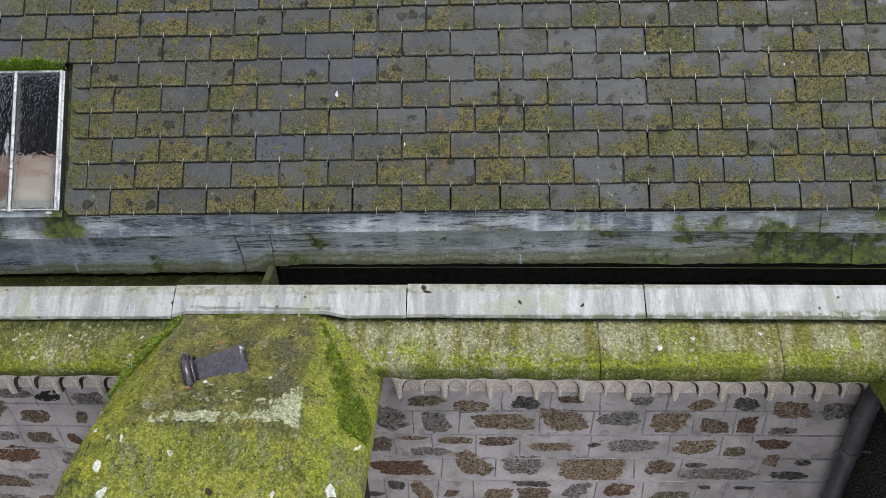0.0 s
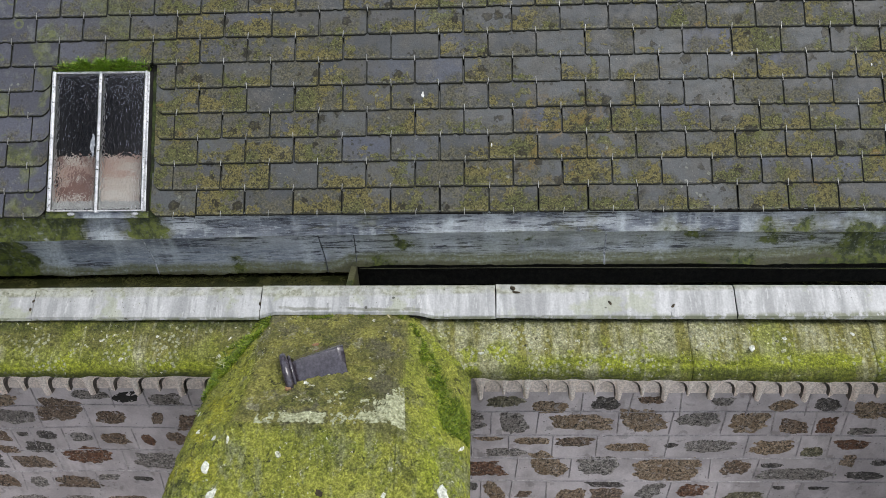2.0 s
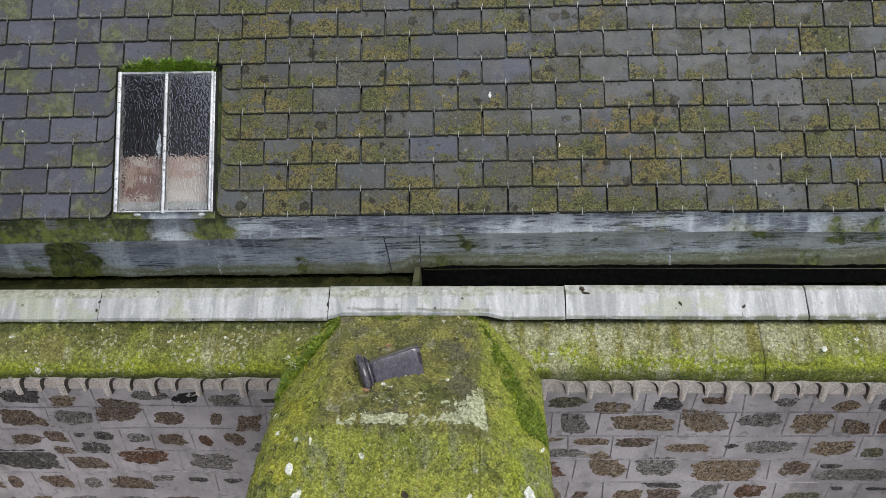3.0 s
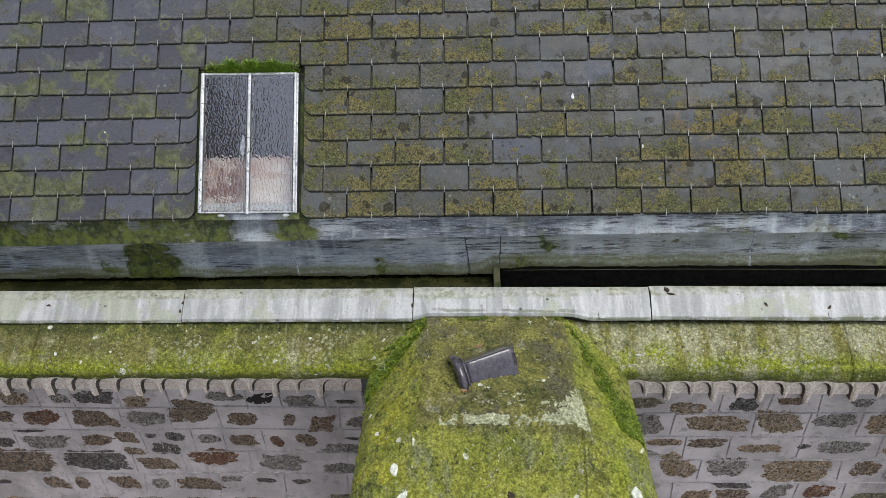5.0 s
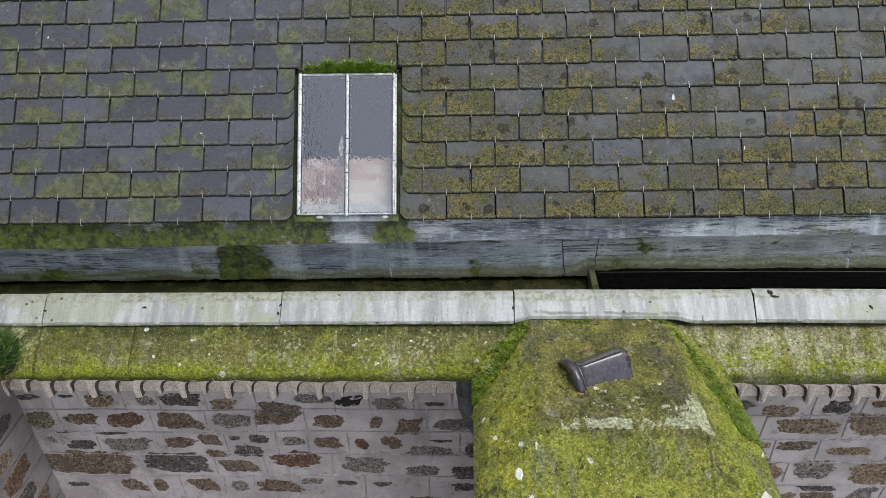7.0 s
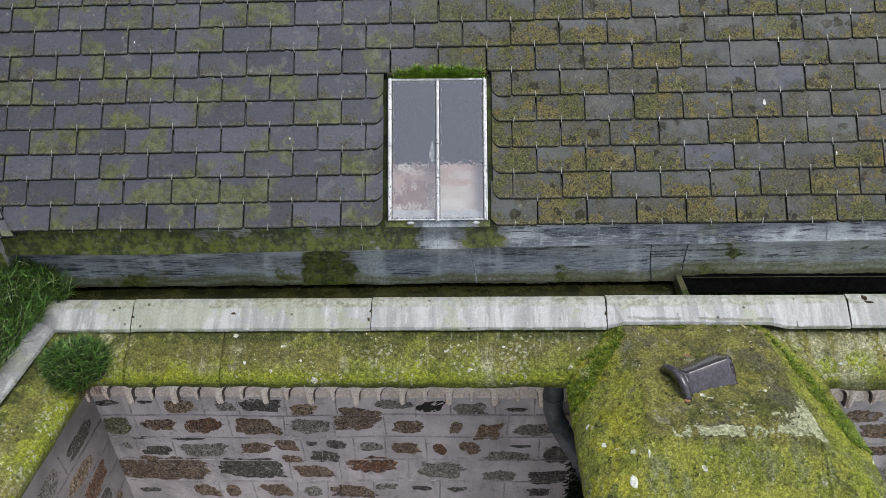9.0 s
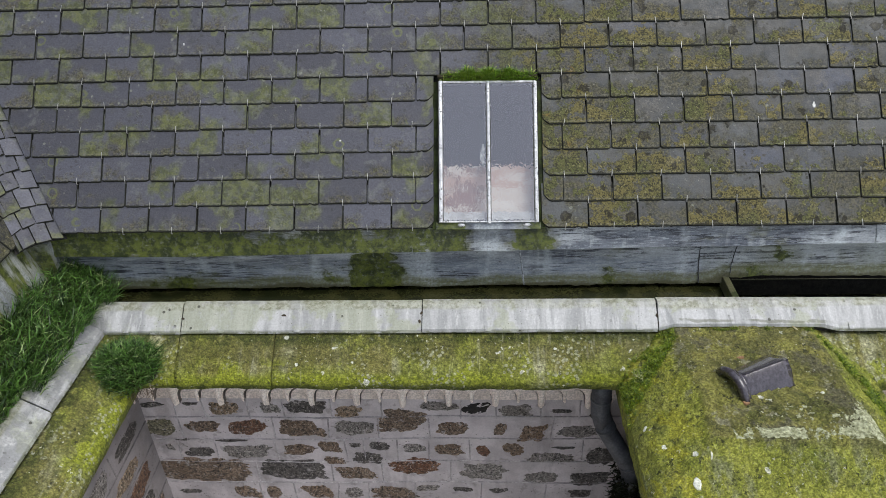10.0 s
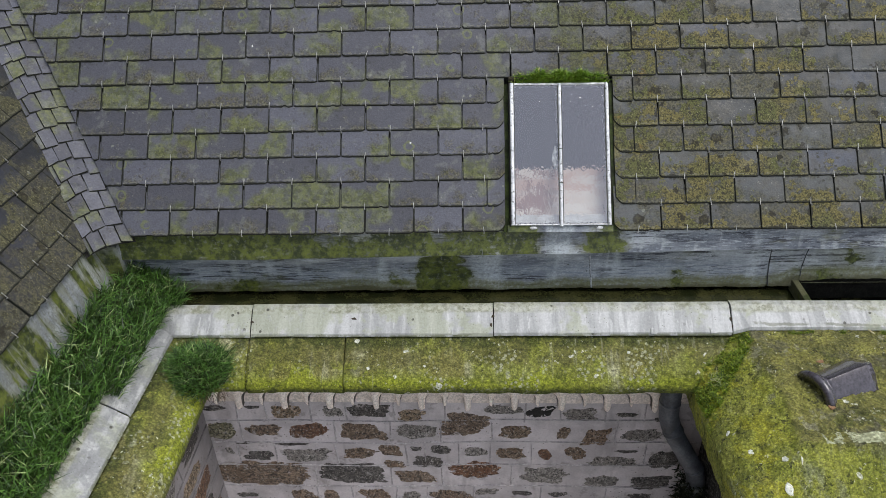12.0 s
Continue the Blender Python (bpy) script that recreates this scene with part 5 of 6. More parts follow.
PUTTY = plain("dirty_putty", (0.025, 0.028, 0.024), (0.12, 0.125, 0.11), 38, 0.8)
SOAKER = plain("mossy_lead_soaker", (0.010, 0.013, 0.006), (0.060, 0.085, 0.016), 16, 0.85, bump=0.8)


def half_round(lo, hi, rise):
    """A rail with a rounded back, up the slope from lo to hi in the roof's own plane."""
    b_ = bmesh.new()
    (x0, w0), (x1, w1) = lo, hi
    rings = []
    for q in range(13):
        w = w0 + (w1 - w0) * q / 12
        ring = [b_.verts.new(roof_pt(x0, w, 0.0))]
        for i in range(9):
            a_ = math.pi * i / 8
            dent = 0.0012 * nz(w * 9, x0, i * 0.2, 2.0)
            ring.append(b_.verts.new(roof_pt((x0 + x1) / 2 - (x1 - x0) / 2 * math.cos(a_) + dent, w, rise + 0.006 * math.sin(a_) + dent)))
        ring.append(b_.verts.new(roof_pt(x1, w, 0.0)))
        rings.append(ring)
    n_ = len(rings[0])
    for p, q in zip(rings, rings[1:]):
        for i in range(n_):
            j = (i + 1) % n_
            b_.faces.new((p[i], p[j], q[j], q[i]))
    b_.faces.new(rings[0][::-1])
    b_.faces.new(rings[-1])
    bmesh.ops.recalc_face_normals(b_, faces=b_.faces)
    return b_


part("side_rail", half_round((SKY_L, SKY_B), (SKY_L + 0.017, SKY_T), NF), RAIL, skylight)
part("side_rail", half_round((SKY_R - 0.014, SKY_B), (SKY_R - 0.003, SKY_T), NF - 0.002), RAIL, skylight)
part("rail_flange", local_box((SKY_R - 0.0025, SKY_B, 0.0), (SKY_R + 0.003, SKY_T, NF - 0.012), 0.001), RAIL, skylight)
part("top_rail", local_box((SKY_L + 0.018, SKY_T - 0.010, 0.0), (SKY_R - 0.016, SKY_T, NF + 0.002), 0.002), FRAME, skylight, "dull grey top rail")
part("bottom_rail", local_box((SKY_L + 0.018, SKY_B, 0.0), (SKY_R - 0.016, SKY_B + 0.006, NF - 0.006), 0.002), RAIL, skylight)
part("glazing_bar", half_round((-1.953, SKY_B - 0.006), (-1.939, SKY_T - 0.002), NF - 0.001), RAIL, skylight)
for a, b in ((SKY_L + 0.0175, SKY_L + 0.0205), (-1.9565, -1.9535), (-1.9385, -1.9355), (SKY_R - 0.0175, SKY_R - 0.0145)):
    part("putty_line", local_box((a, SKY_B + 0.006, NF - 0.0035), (b, SKY_T - 0.011, NF - 0.001)), PUTTY, skylight, "dark line of dirty putty")
for w_ in (0.205, 0.36):
    part("bar_joint", local_box((-1.9535, w_, NF + 0.0035), (-1.9385, w_ + 0.003, NF + 0.0062)), PUTTY, skylight)
part("kerb", local_box((SKY_L - 0.004, SKY_B - 0.004, -0.05), (SKY_L - 0.001, SKY_T + 0.004, NF - 0.006)), DARK, skylight)
part("kerb", local_box((SKY_R + 0.0035, SKY_B - 0.004, -0.05), (SKY_R + 0.0065, SKY_T + 0.004, NF - 0.014)), DARK, skylight)
part("soaker", local_box((SKY_R + 0.007, -0.008, -0.010), (SKY_R + 0.034, SKY_T + 0.01, 0.004), 0.002), SOAKER, skylight, "dark mossy lead soaker")
part("soaker", local_box((SKY_L - 0.030, -0.008, -0.010), (SKY_L - 0.0045, SKY_T + 0.01, 0.002), 0.002), SOAKER, skylight, "dark mossy lead soaker")
part("apron", local_box((SKY_L - 0.015, -0.012, 0.012), (SKY_R + 0.012, SKY_B + 0.002, 0.024), 0.002), LEAD_HI, skylight, "dented lead apron")
for x_ in (SKY_L + 0.10, SKY_R - 0.05):
    b_ = bmesh.new()
    bmesh.ops.create_icosphere(b_, subdivisions=2, radius=1)
    for v in b_.verts:
        v.co = roof_pt(x_ + 0.018 * v.co.x, SKY_B - 0.010 + 0.009 * v.co.y, 0.024 + 0.007 * v.co.z)
    part("lead_dent", b_, RAIL, skylight, "beaten lead lug", smooth=True)


def glass_material():
    m_ = bpy.data.materials.new("textured_glass")
    m_.use_nodes = True
    t = m_.node_tree
    t.nodes.clear()
    o = t.nodes.new("ShaderNodeOutputMaterial")
    fr, gl, re, mx = t.nodes.new("ShaderNodeFresnel"), t.nodes.new("ShaderNodeBsdfGlossy"), t.nodes.new("ShaderNodeBsdfRefraction"), t.nodes.new("ShaderNodeMixShader")
    fr.inputs["IOR"].default_value = 3.05
    re.inputs["IOR"].default_value, re.inputs["Roughness"].default_value = 1.45, 0.02
    re.inputs["Color"].default_value = (0.86, 0.9, 0.9, 1)
    gl.inputs["Roughness"].default_value = 0.04
    gl.inputs["Color"].default_value = (0.97, 0.95, 1.0, 1)
    g = t.nodes.new("ShaderNodeNewGeometry")
    wob = t.nodes.new("ShaderNodeTexNoise")
    wob.inputs["Scale"].default_value, wob.inputs["Detail"].default_value = 38, 2
    add = t.nodes.new("ShaderNodeVectorMath")
    add.operation = "MULTIPLY_ADD"
    add.inputs[1].default_value = (0.020, 0.020, 0.020)
    mp = t.nodes.new("ShaderNodeMapping")
    mp.inputs["Scale"].default_value = (1.0, 0.55, 0.55)
    vo = t.nodes.new("ShaderNodeTexVoronoi")
    vo.feature = "DISTANCE_TO_EDGE"
    vo.inputs["Scale"].default_value = 70
    ridge = t.nodes.new("ShaderNodeMapRange")
    ridge.interpolation_type = "SMOOTHSTEP"
    ridge.inputs["From Max"].default_value = 0.30
    t.links.new(vo.outputs["Distance"], ridge.inputs["Value"])
    bp = t.nodes.new("ShaderNodeBump")
    bp.inputs["Strength"].default_value, bp.inputs["Distance"].default_value = 0.105, 0.003
    for a_, b_ in ((g.outputs["Position"], wob.inputs["Vector"]), (wob.outputs["Color"], add.inputs[0]), (g.outputs["Position"], add.inputs[2]),
                   (add.outputs["Vector"], mp.inputs["Vector"]), (mp.outputs["Vector"], vo.inputs["Vector"]), (ridge.outputs["Result"], bp.inputs["Height"]),
                   (fr.outputs["Fac"], mx.inputs["Fac"]), (re.outputs["BSDF"], mx.inputs[1]), (gl.outputs["BSDF"], mx.inputs[2]), (mx.outputs["Shader"], o.inputs["Surface"])):
        t.links.new(a_, b_)
    bp2 = t.nodes.new("ShaderNodeBump")
    bp2.inputs["Strength"].default_value, bp2.inputs["Distance"].default_value = 0.8, 0.004
    t.links.new(ridge.outputs["Result"], bp2.inputs["Height"])
    for n_ in (fr, gl):
        t.links.new(bp.outputs["Normal"], n_.inputs["Normal"])
    t.links.new(bp2.outputs["Normal"], re.inputs["Normal"])
    return m_


GLASS = glass_material()
for a, b in ((SKY_L + 0.016, -1.946), (-1.943, SKY_R - 0.014)):
    bm = bmesh.new()
    vs_ = [bm.verts.new(roof_pt(x, w, NF - 0.004)) for x, w in ((a, SKY_B + 0.006), (b, SKY_B + 0.006), (b, SKY_T - 0.006), (a, SKY_T - 0.006))]
    bm.faces.new(vs_)
    pane = part("pane", bm, GLASS, skylight)
    pane.visible_shadow = False
# the well under the panes: near-black box painting an unlit attic, a plastered sill below
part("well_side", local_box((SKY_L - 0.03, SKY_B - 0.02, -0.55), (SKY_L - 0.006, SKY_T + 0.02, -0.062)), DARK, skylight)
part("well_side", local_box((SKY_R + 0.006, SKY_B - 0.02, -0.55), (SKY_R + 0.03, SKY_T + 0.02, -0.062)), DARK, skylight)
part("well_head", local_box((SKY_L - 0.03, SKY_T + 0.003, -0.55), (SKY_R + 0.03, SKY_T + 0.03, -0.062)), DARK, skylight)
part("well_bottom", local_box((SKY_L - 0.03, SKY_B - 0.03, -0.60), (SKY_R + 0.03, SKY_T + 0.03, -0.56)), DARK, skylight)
part("plaster_sill", local_box((SKY_L + 0.002, SKY_B + 0.03, -0.10), (SKY_R - 0.002, 0.285, -0.045), 0.006), PLASTER, skylight, "stained pink plaster sill")
part("sill_board", local_box((SKY_L + 0.002, SKY_B + 0.012, -0.02), (SKY_R - 0.002, SKY_B + 0.05, 0.0), 0.002), FRAME, skylight, "pale painted sill board")


# ---- grass ----
def blades(name, label, category, count, place, length, width, seed, material=GRASS, parent=None):
    """Many bent blades as one object; place(r) gives a root and the way it grows."""
    r = random.Random(seed)
    bm = bmesh.new()
    for _ in range(count):
        p, way = place(r)
        ln = length * r.uniform(0.5, 1.25)
        a = r.uniform(0, 2 * math.pi)
        side = Vector((math.cos(a), math.sin(a), 0)) * width * r.uniform(0.6, 1.3)
        lean = Vector((r.gauss(0, 0.85), r.gauss(0, 0.85), 0))
        q1 = p + (way + lean * 0.4).normalized() * ln * 0.5
        q2 = q1 + (way * 0.75 + lean * 1.3 + Vector((0, 0, -0.25))).normalized() * ln * 0.5
        v = [bm.verts.new(c) for c in (p - side, p + side, q1 + side * 0.8, q1 - side * 0.8, q2)]
        bm.faces.new((v[0], v[1], v[2], v[3]))
        bm.faces.new((v[3], v[2], v[4]))
    ob = part(name, bm, material, parent)
    return tagged(ob, label, category, kind="stuff")


def grass_material(name, c1, c2, c3):
    k = Mat(name, 0.42)
    base = k.mix(k.math("POWER", k.island(), 1.5), c1, c2)
    base = k.mix(k.ramp(k.math("FRACT", k.math("MULTIPLY", k.island(), 17.3)), 0.92, 0.97), base, c3)
    base = k.mix(k.math("MULTIPLY", k.noise(14, 3), 0.4), base, c1)
    k.colour(base)
    k.b.inputs["Specular IOR Level"].default_value = 0.5
    return k.m


GRASS_T = grass_material("grass_tall", (0.005, 0.022, 0.003), (0.17, 0.35, 0.060), (0.50, 0.60, 0.26))
GRASS_S = grass_material("grass_short", (0.045, 0.11, 0.006), (0.36, 0.58, 0.04), (0.60, 0.62, 0.16))
MOSS_F = grass_material("moss_fuzz", (0.040, 0.085, 0.005), (0.36, 0.48, 0.030), (0.58, 0.60, 0.10))
SOIL = plain("dark_soil", (0.02, 0.018, 0.01), (0.06, 0.05, 0.028), 40, 0.95, bump=0.8)

gutter_w = thing("gutter_2", "wing gutter lined with lead and overgrown with grass", "gutter", kind="structure")
for a, b in ((0.9, 2.41), (-3.0, 0.895)):
    bm = bmesh.new()
    grid_surface(bm, int((b - a) * 22), 10, lambda u, v: Vector((-4.062 + 0.09 * v + 0.004 * nz(a + (b - a) * u, v, 2, 5.0), a + (b - a) * u - 0.03 * (1 - v) * (u > 0.99), 5.392 - 0.012 - 0.34 * v)))
    part("lead_sheet", bm, LEAD_W, gutter_w, smooth=True)
bm = bmesh.new()
box(bm, (-4.16, 2.415, 4.99), (-3.965, 2.66, 5.345), bevel=0.02)
part("lead_corner", bm, LEAD_W, gutter_w, "dirty lead corner where two gutters meet")
bm = bmesh.new()
grid_surface(bm, 12, 90, lambda u, v: Vector((-4.035 + 0.21 * u, -3.0 + 5.5 * v, 5.17 - 0.09 * u + 0.03 * math.sin(math.pi * u) + 0.012 * nz(u, v * 20, 0, 3.0))))
part("soil_bed", bm, SOIL, gutter_w, smooth=True)


def in_gutter(r):
    y = 2.50 - 1.75 * r.random()
    x = -4.03 + 0.275 * r.random()
    way = Vector((0.55, -0.1, 1.0))
    if y < 1.74:
        x = -4.03 + 0.225 * r.random()
        way = Vector((0.10, -0.1, 1.0))
    if y > 2.30:
        x = -4.0 + (0.18 + 0.11 * min(1, (2.5 - y) / 0.1)) * r.random()
    return Vector((x, y, 5.16 - 0.40 * (x + 4.03) + 0.02 * r.random())), way


blades("grass", "long green grass growing in the wing's gutter", "grass", 8500, in_gutter, 0.125, 0.0031, 31, GRASS_T)
bm = bmesh.new()
bmesh.ops.create_icosphere(bm, subdivisions=3, radius=1)
for v in bm.verts:
    v.co = Vector((-3.565 + 0.135 * v.co.x, 2.065 + 0.11 * v.co.y, 4.90 + 0.075 * v.co.z)) + v.co * 0.02 * nz(v.co.x, v.co.y, v.co.z, 3.0)
tuft_bed = tagged(part("grass_root_clump", bm, SOIL, smooth=True), "matted roots of a grass tuft on the cornice corner", "grass")


def in_tuft(r):
    a, b = r.uniform(0, 2 * math.pi), math.sqrt(r.random())
    d = Vector((math.cos(a) * b, math.sin(a) * b, math.sqrt(max(0.0, 1 - b * b)) * 0.9 + 0.1))
    return Vector((-3.565 + 0.130 * d.x, 2.050 + 0.120 * d.y, 4.895 + 0.075 * d.z - 0.05 * max(0.0, -d.y))), Vector((d.x * 0.9, d.y * 0.9 - 0.1, 0.8))


blades("grass", "dense tuft of grass on the mossy cornice corner", "grass", 3600, in_tuft, 0.085, 0.0022, 32, GRASS_T)
def on_head(r):
    """Along the skylight's head, thinner and lower towards the ends."""
    while True:
        u = r.random()
        crown = (1 - abs(2 * u - 1) ** 4) * (0.72 + 0.45 * nz(u * 9, 0, 6, 1.0))
        w = r.uniform(-0.004, 0.046)
        if r.random() < crown + 0.15 and w < 0.018 + 0.034 * crown:
            return roof_pt(SKY_L + 0.012 + (SKY_R - SKY_L - 0.008) * u, SKY_T + w, 0.022 + 0.024 * crown * r.random()), Vector((0, -0.45, 0.9))


blades("grass", "short bright grass and moss along the skylight head", "grass", 4600, on_head, 0.040, 0.0017, 33, GRASS_S)
bm = bmesh.new()
grid_surface(bm, 60, 8, lambda u, v: roof_pt(SKY_L - 0.004 + (SKY_R - SKY_L + 0.008) * u, SKY_T + 0.002 + 0.04 * v, 0.012 + 0.032 * math.sin(math.pi * v) + 0.006 * nz(u * 20, v * 3, 0, 1.0)))
tagged(part("moss_cushion", bm, SOIL, smooth=True), "earthy moss cushion above the skylight frame", "moss")


def on_left_fillet(r):
    while True:
        x, y = r.uniform(-1.385, -1.14), r.uniform(1.78, 2.19)
        if (x + 1.385) / 0.24 < (y - 1.84) / 0.34 + 0.15 and nz(x, y, 0, 9.0) + 0.9 * nz(x, y, 5, 36.0) > r.uniform(-0.25, 0.3):
            return Vector((x, y, cap_z(x, y) - 0.003)), Vector((-0.3, -0.4, 0.8))


def on_right_fillet(r):
    while True:
        x, y = r.uniform(-0.53, -0.27), r.uniform(1.62, 2.17)
        if (x + 0.53) / 0.24 < (2.2 - y) / 0.40 and x > -0.53 + 0.32 * (2.17 - y) + 0.02 * nz(x, y, 9, 12.0) and nz(x, y, 4, 8.0) + 0.9 * nz(x, y, 5, 36.0) > r.uniform(-0.25, 0.3):
            return Vector((x, y, cap_z(x, y) - 0.003)), Vector((0.3, -0.4, 0.8))


def low_growth(r):
    """Low moss on the cap's front slope and rims."""
    while True:
        x, y = r.uniform(-1.38, -0.27), r.uniform(1.15, 2.1)
        rim = max(min(1, (1.62 - y) / 0.15), min(1, (-1.10 - x) / 0.12), min(1, (x + 0.60) / 0.12))
        if r.random() < 0.15 + 0.85 * max(0, rim) and nz(x, y, 1, 7.0) + 0.5 * nz(x, y, 2, 21.0) > r.uniform(-0.2, 0.5):
            return Vector((x, y, cap_z(x, y) - 0.002)), Vector((0.1, -0.3, 0.9))


def low_growth_cornice(r):
    """Low moss on the nose of the cornice."""
    while True:
        x = r.choice((r.uniform(-3.4, -1.35), r.uniform(-0.3, 1.9)))
        f = r.random()
        y, z = 2.20 - 0.15 * f, 4.972 - 0.098 * f
        if nz(x, y, 1, 6.0) + 0.5 * nz(x, y, 2, 19.0) + 0.5 * f - 0.1 > r.uniform(0.0, 0.7):
            return Vector((x, y, z - (0.0125 if x > -1.0 else 0.006) * (x + 1.0))), Vector((0.0, -0.6, 0.8))


def coping_foot(r):
    """Scraps of moss where the coping meets the buttress cap."""
    while True:
        x = r.uniform(-1.36, -0.36)
        if nz(x, 0, 8, 7.0) + 0.4 * nz(x, 2, 1, 24.0) > 0.05:
            y = r.uniform(2.175, 2.196)
            return Vector((x, y, cap_z(x, y) - 0.002)), Vector((0.0, -0.5, 0.8))


blades("moss", "scraps of dark moss along the foot of the zinc coping", "moss", 1100, coping_foot, 0.020, 0.0011, 38, MOSS_F)
MOSS_L = grass_material("moss_low", (0.045, 0.060, 0.008), (0.34, 0.37, 0.045), (0.56, 0.55, 0.28))
blades("moss", "low yellow-green moss over the buttress cap", "moss", 15000, low_growth, 0.0085, 0.0013, 36, MOSS_L)
blades("moss", "low yellow-green moss along the cornice", "moss", 11000, low_growth_cornice, 0.0075, 0.0012, 37, MOSS_L)
blades("moss", "bright green moss in the angle of the buttress cap", "moss", 5200, on_left_fillet, 0.024, 0.0021, 34, MOSS_F)
blades("moss", "bright green moss on the buttress cap's flank", "moss", 5000, on_right_fillet, 0.022, 0.0021, 35, MOSS_F)


blades("roots", "dry brown roots hanging under the grass tuft", "roots", 170,
       lambda r: (Vector((-3.50 + r.uniform(-0.07, 0.08), 1.965 + r.uniform(-0.02, 0.02), 4.862 + r.uniform(-0.02, 0.03))), Vector((0.25, -0.5, -0.2))), 0.045, 0.0013, 45,
       grass_material("dry_root", (0.06, 0.04, 0.028), (0.24, 0.17, 0.12), (0.36, 0.28, 0.21)))


# ---- ridge tile lying on the buttress ----
def ridge_tile():
    tile = thing("ridge_tile", "broken brown glazed ridge tile lying on the moss", "roof tile")
    ang = radians(21)
    m = Matrix.Translation((-0.905, 1.862, 5.004)) @ Matrix.Rotation(ang, 4, "Z") @ Matrix.Rotation(radians(-3), 4, "Y") @ Matrix.Rotation(radians(9), 4, "X")

    def shell(stations, t, n=28, ragged=0.0, bend=1.28):
        """A half-round shell through (length, radius) stations, t thick; its far end may be broken off unevenly."""
        bm_ = bmesh.new()
        rings = []
        for s_, (l, rad) in enumerate(stations):
            ring = []
            for rr in (rad, rad - t):
                seq = [math.pi * i / n for i in range(n + 1)]
                if rr != rad:
                    seq = seq[::-1]
                for a_ in seq:
                    off = ragged * (0.9 * math.cos(a_) + noise.noise(Vector((a_ * 2.1, 3.0, 0)))) if s_ == len(stations) - 1 else 0.0
                    cs, sn = math.cos(a_), math.sin(a_)
                    ring.append(bm_.verts.new((l + off, rr * math.copysign(abs(cs) ** bend, cs), 0.86 * rr * max(0.0, sn) ** bend)))
            rings.append(ring)
        k_ = len(rings[0])
        for p_, q_ in zip(rings, rings[1:]):
            for i in range(k_):
                j = (i + 1) % k_
                bm_.faces.new((p_[i], p_[j], q_[j], q_[i]))
        bm_.faces.new(rings[0][::-1])
        bm_.faces.new(rings[-1])
        bmesh.ops.triangulate(bm_, faces=[f_ for f_ in bm_.faces if len(f_.verts) > 4])
        bmesh.ops.recalc_face_normals(bm_, faces=bm_.faces)
        for v_ in bm_.verts:
            v_.co = m @ v_.co
        return bm_
    part("barrel", shell([(-0.072 + 0.215 * i / 8, 0.079 + 0.015 * i / 8) for i in range(9)], 0.012, ragged=0.007, bend=1.75), RIDGE, tile, smooth=True)
    part("collar", shell([(-0.112 + 0.034 * i / 10, 0.088 + 0.014 * math.sin(math.pi * i / 10) ** 0.6) for i in range(11)], 0.022, bend=1.1), RIDGE, tile, "thick rolled collar, broken at one end", smooth=True)
    part("rib", shell([(-0.079 + 0.014 * i / 6, 0.082 + 0.007 * math.sin(math.pi * i / 6) ** 0.7) for i in range(7)], 0.014, bend=1.2), RIDGE, tile, "low rib beside the collar", smooth=True)
    b_ = bmesh.new()
    box(b_, (-0.1145, -0.0990, 0.004), (-0.092, -0.078, 0.034), m, 0.005)
    part("chipped_edge", b_, CLAY, tile, "fresh orange clay break")
    return tile


CLAY = plain("raw_clay", (0.22, 0.12, 0.06), (0.36, 0.21, 0.11), 60, 0.9)
RIDGE.node_tree.nodes["Principled BSDF"].inputs["Coat Weight"].default_value = 1.0
ridge_tile()


# ---- rainwater pipes ----
def tube(bm, pts, rad, n=16):
    last = None
    for i, p in enumerate(pts):
        d = (Vector(pts[min(i + 1, len(pts) - 1)]) - Vector(pts[max(i - 1, 0)])).normalized()
        a = d.cross(Vector((0, 1, 0.01))).normalized()
        b = d.cross(a)
        ring = [bm.verts.new(Vector(p) + (a * math.cos(2 * math.pi * k / n) + b * math.sin(2 * math.pi * k / n)) * rad) for k in range(n)]
        if last:
            for k in range(n):
                bm.faces.new((last[k], last[(k + 1) % n], ring[(k + 1) % n], ring[k]))
        else:
            bm.faces.new(ring[::-1])
        last = ring
    bm.faces.new(last)
    bmesh.ops.recalc_face_normals(bm, faces=bm.faces)


CLIP = plain("weathered_clip", (0.10, 0.105, 0.11), (0.24, 0.245, 0.25), 30, 0.5, 0.3, 0.2)
pipe = thing("downpipe", "dark grey rainwater pipe clipped beside the buttress", "downpipe")
bm = bmesh.new()
tube(bm, [(1.972, 2.205, 4.30 - i * 0.12) for i in range(36)], 0.041, 20)
part("pipe", bm, PIPE, pipe, smooth=True)
bm = bmesh.new()
tube(bm, [(2.07, 2.262, 4.600), (2.045, 2.246, 4.575), (2.010, 2.226, 4.535), (1.985, 2.211, 4.485), (1.974, 2.205, 4.42), (1.972, 2.205, 4.34), (1.972, 2.205, 4.19)], 0.045, 20)
part("elbow", bm, PIPE, pipe, "dark elbow and socket at the pipe's head", smooth=True)
for zc in (4.145, 2.2):
    bm = bmesh.new()
    tube(bm, [(1.972, 2.205, zc + 0.012), (1.972, 2.205, zc - 0.012)], 0.0455, 20)
    cl = part("clip", bm, CLIP, pipe, "galvanised pipe clip")
    for sx in (-1, 1):
        bm = bmesh.new()
        tube(bm, [(1.972 + sx * 0.050, 2.2, zc), (1.972 + sx * 0.080, 2.19, zc + 0.006), (1.972 + sx * 0.083, 2.18, zc + 0.020), (1.972 + sx * 0.066, 2.176, zc + 0.030)], 0.006, 8)
        part("ear", bm, CLIP, cl)
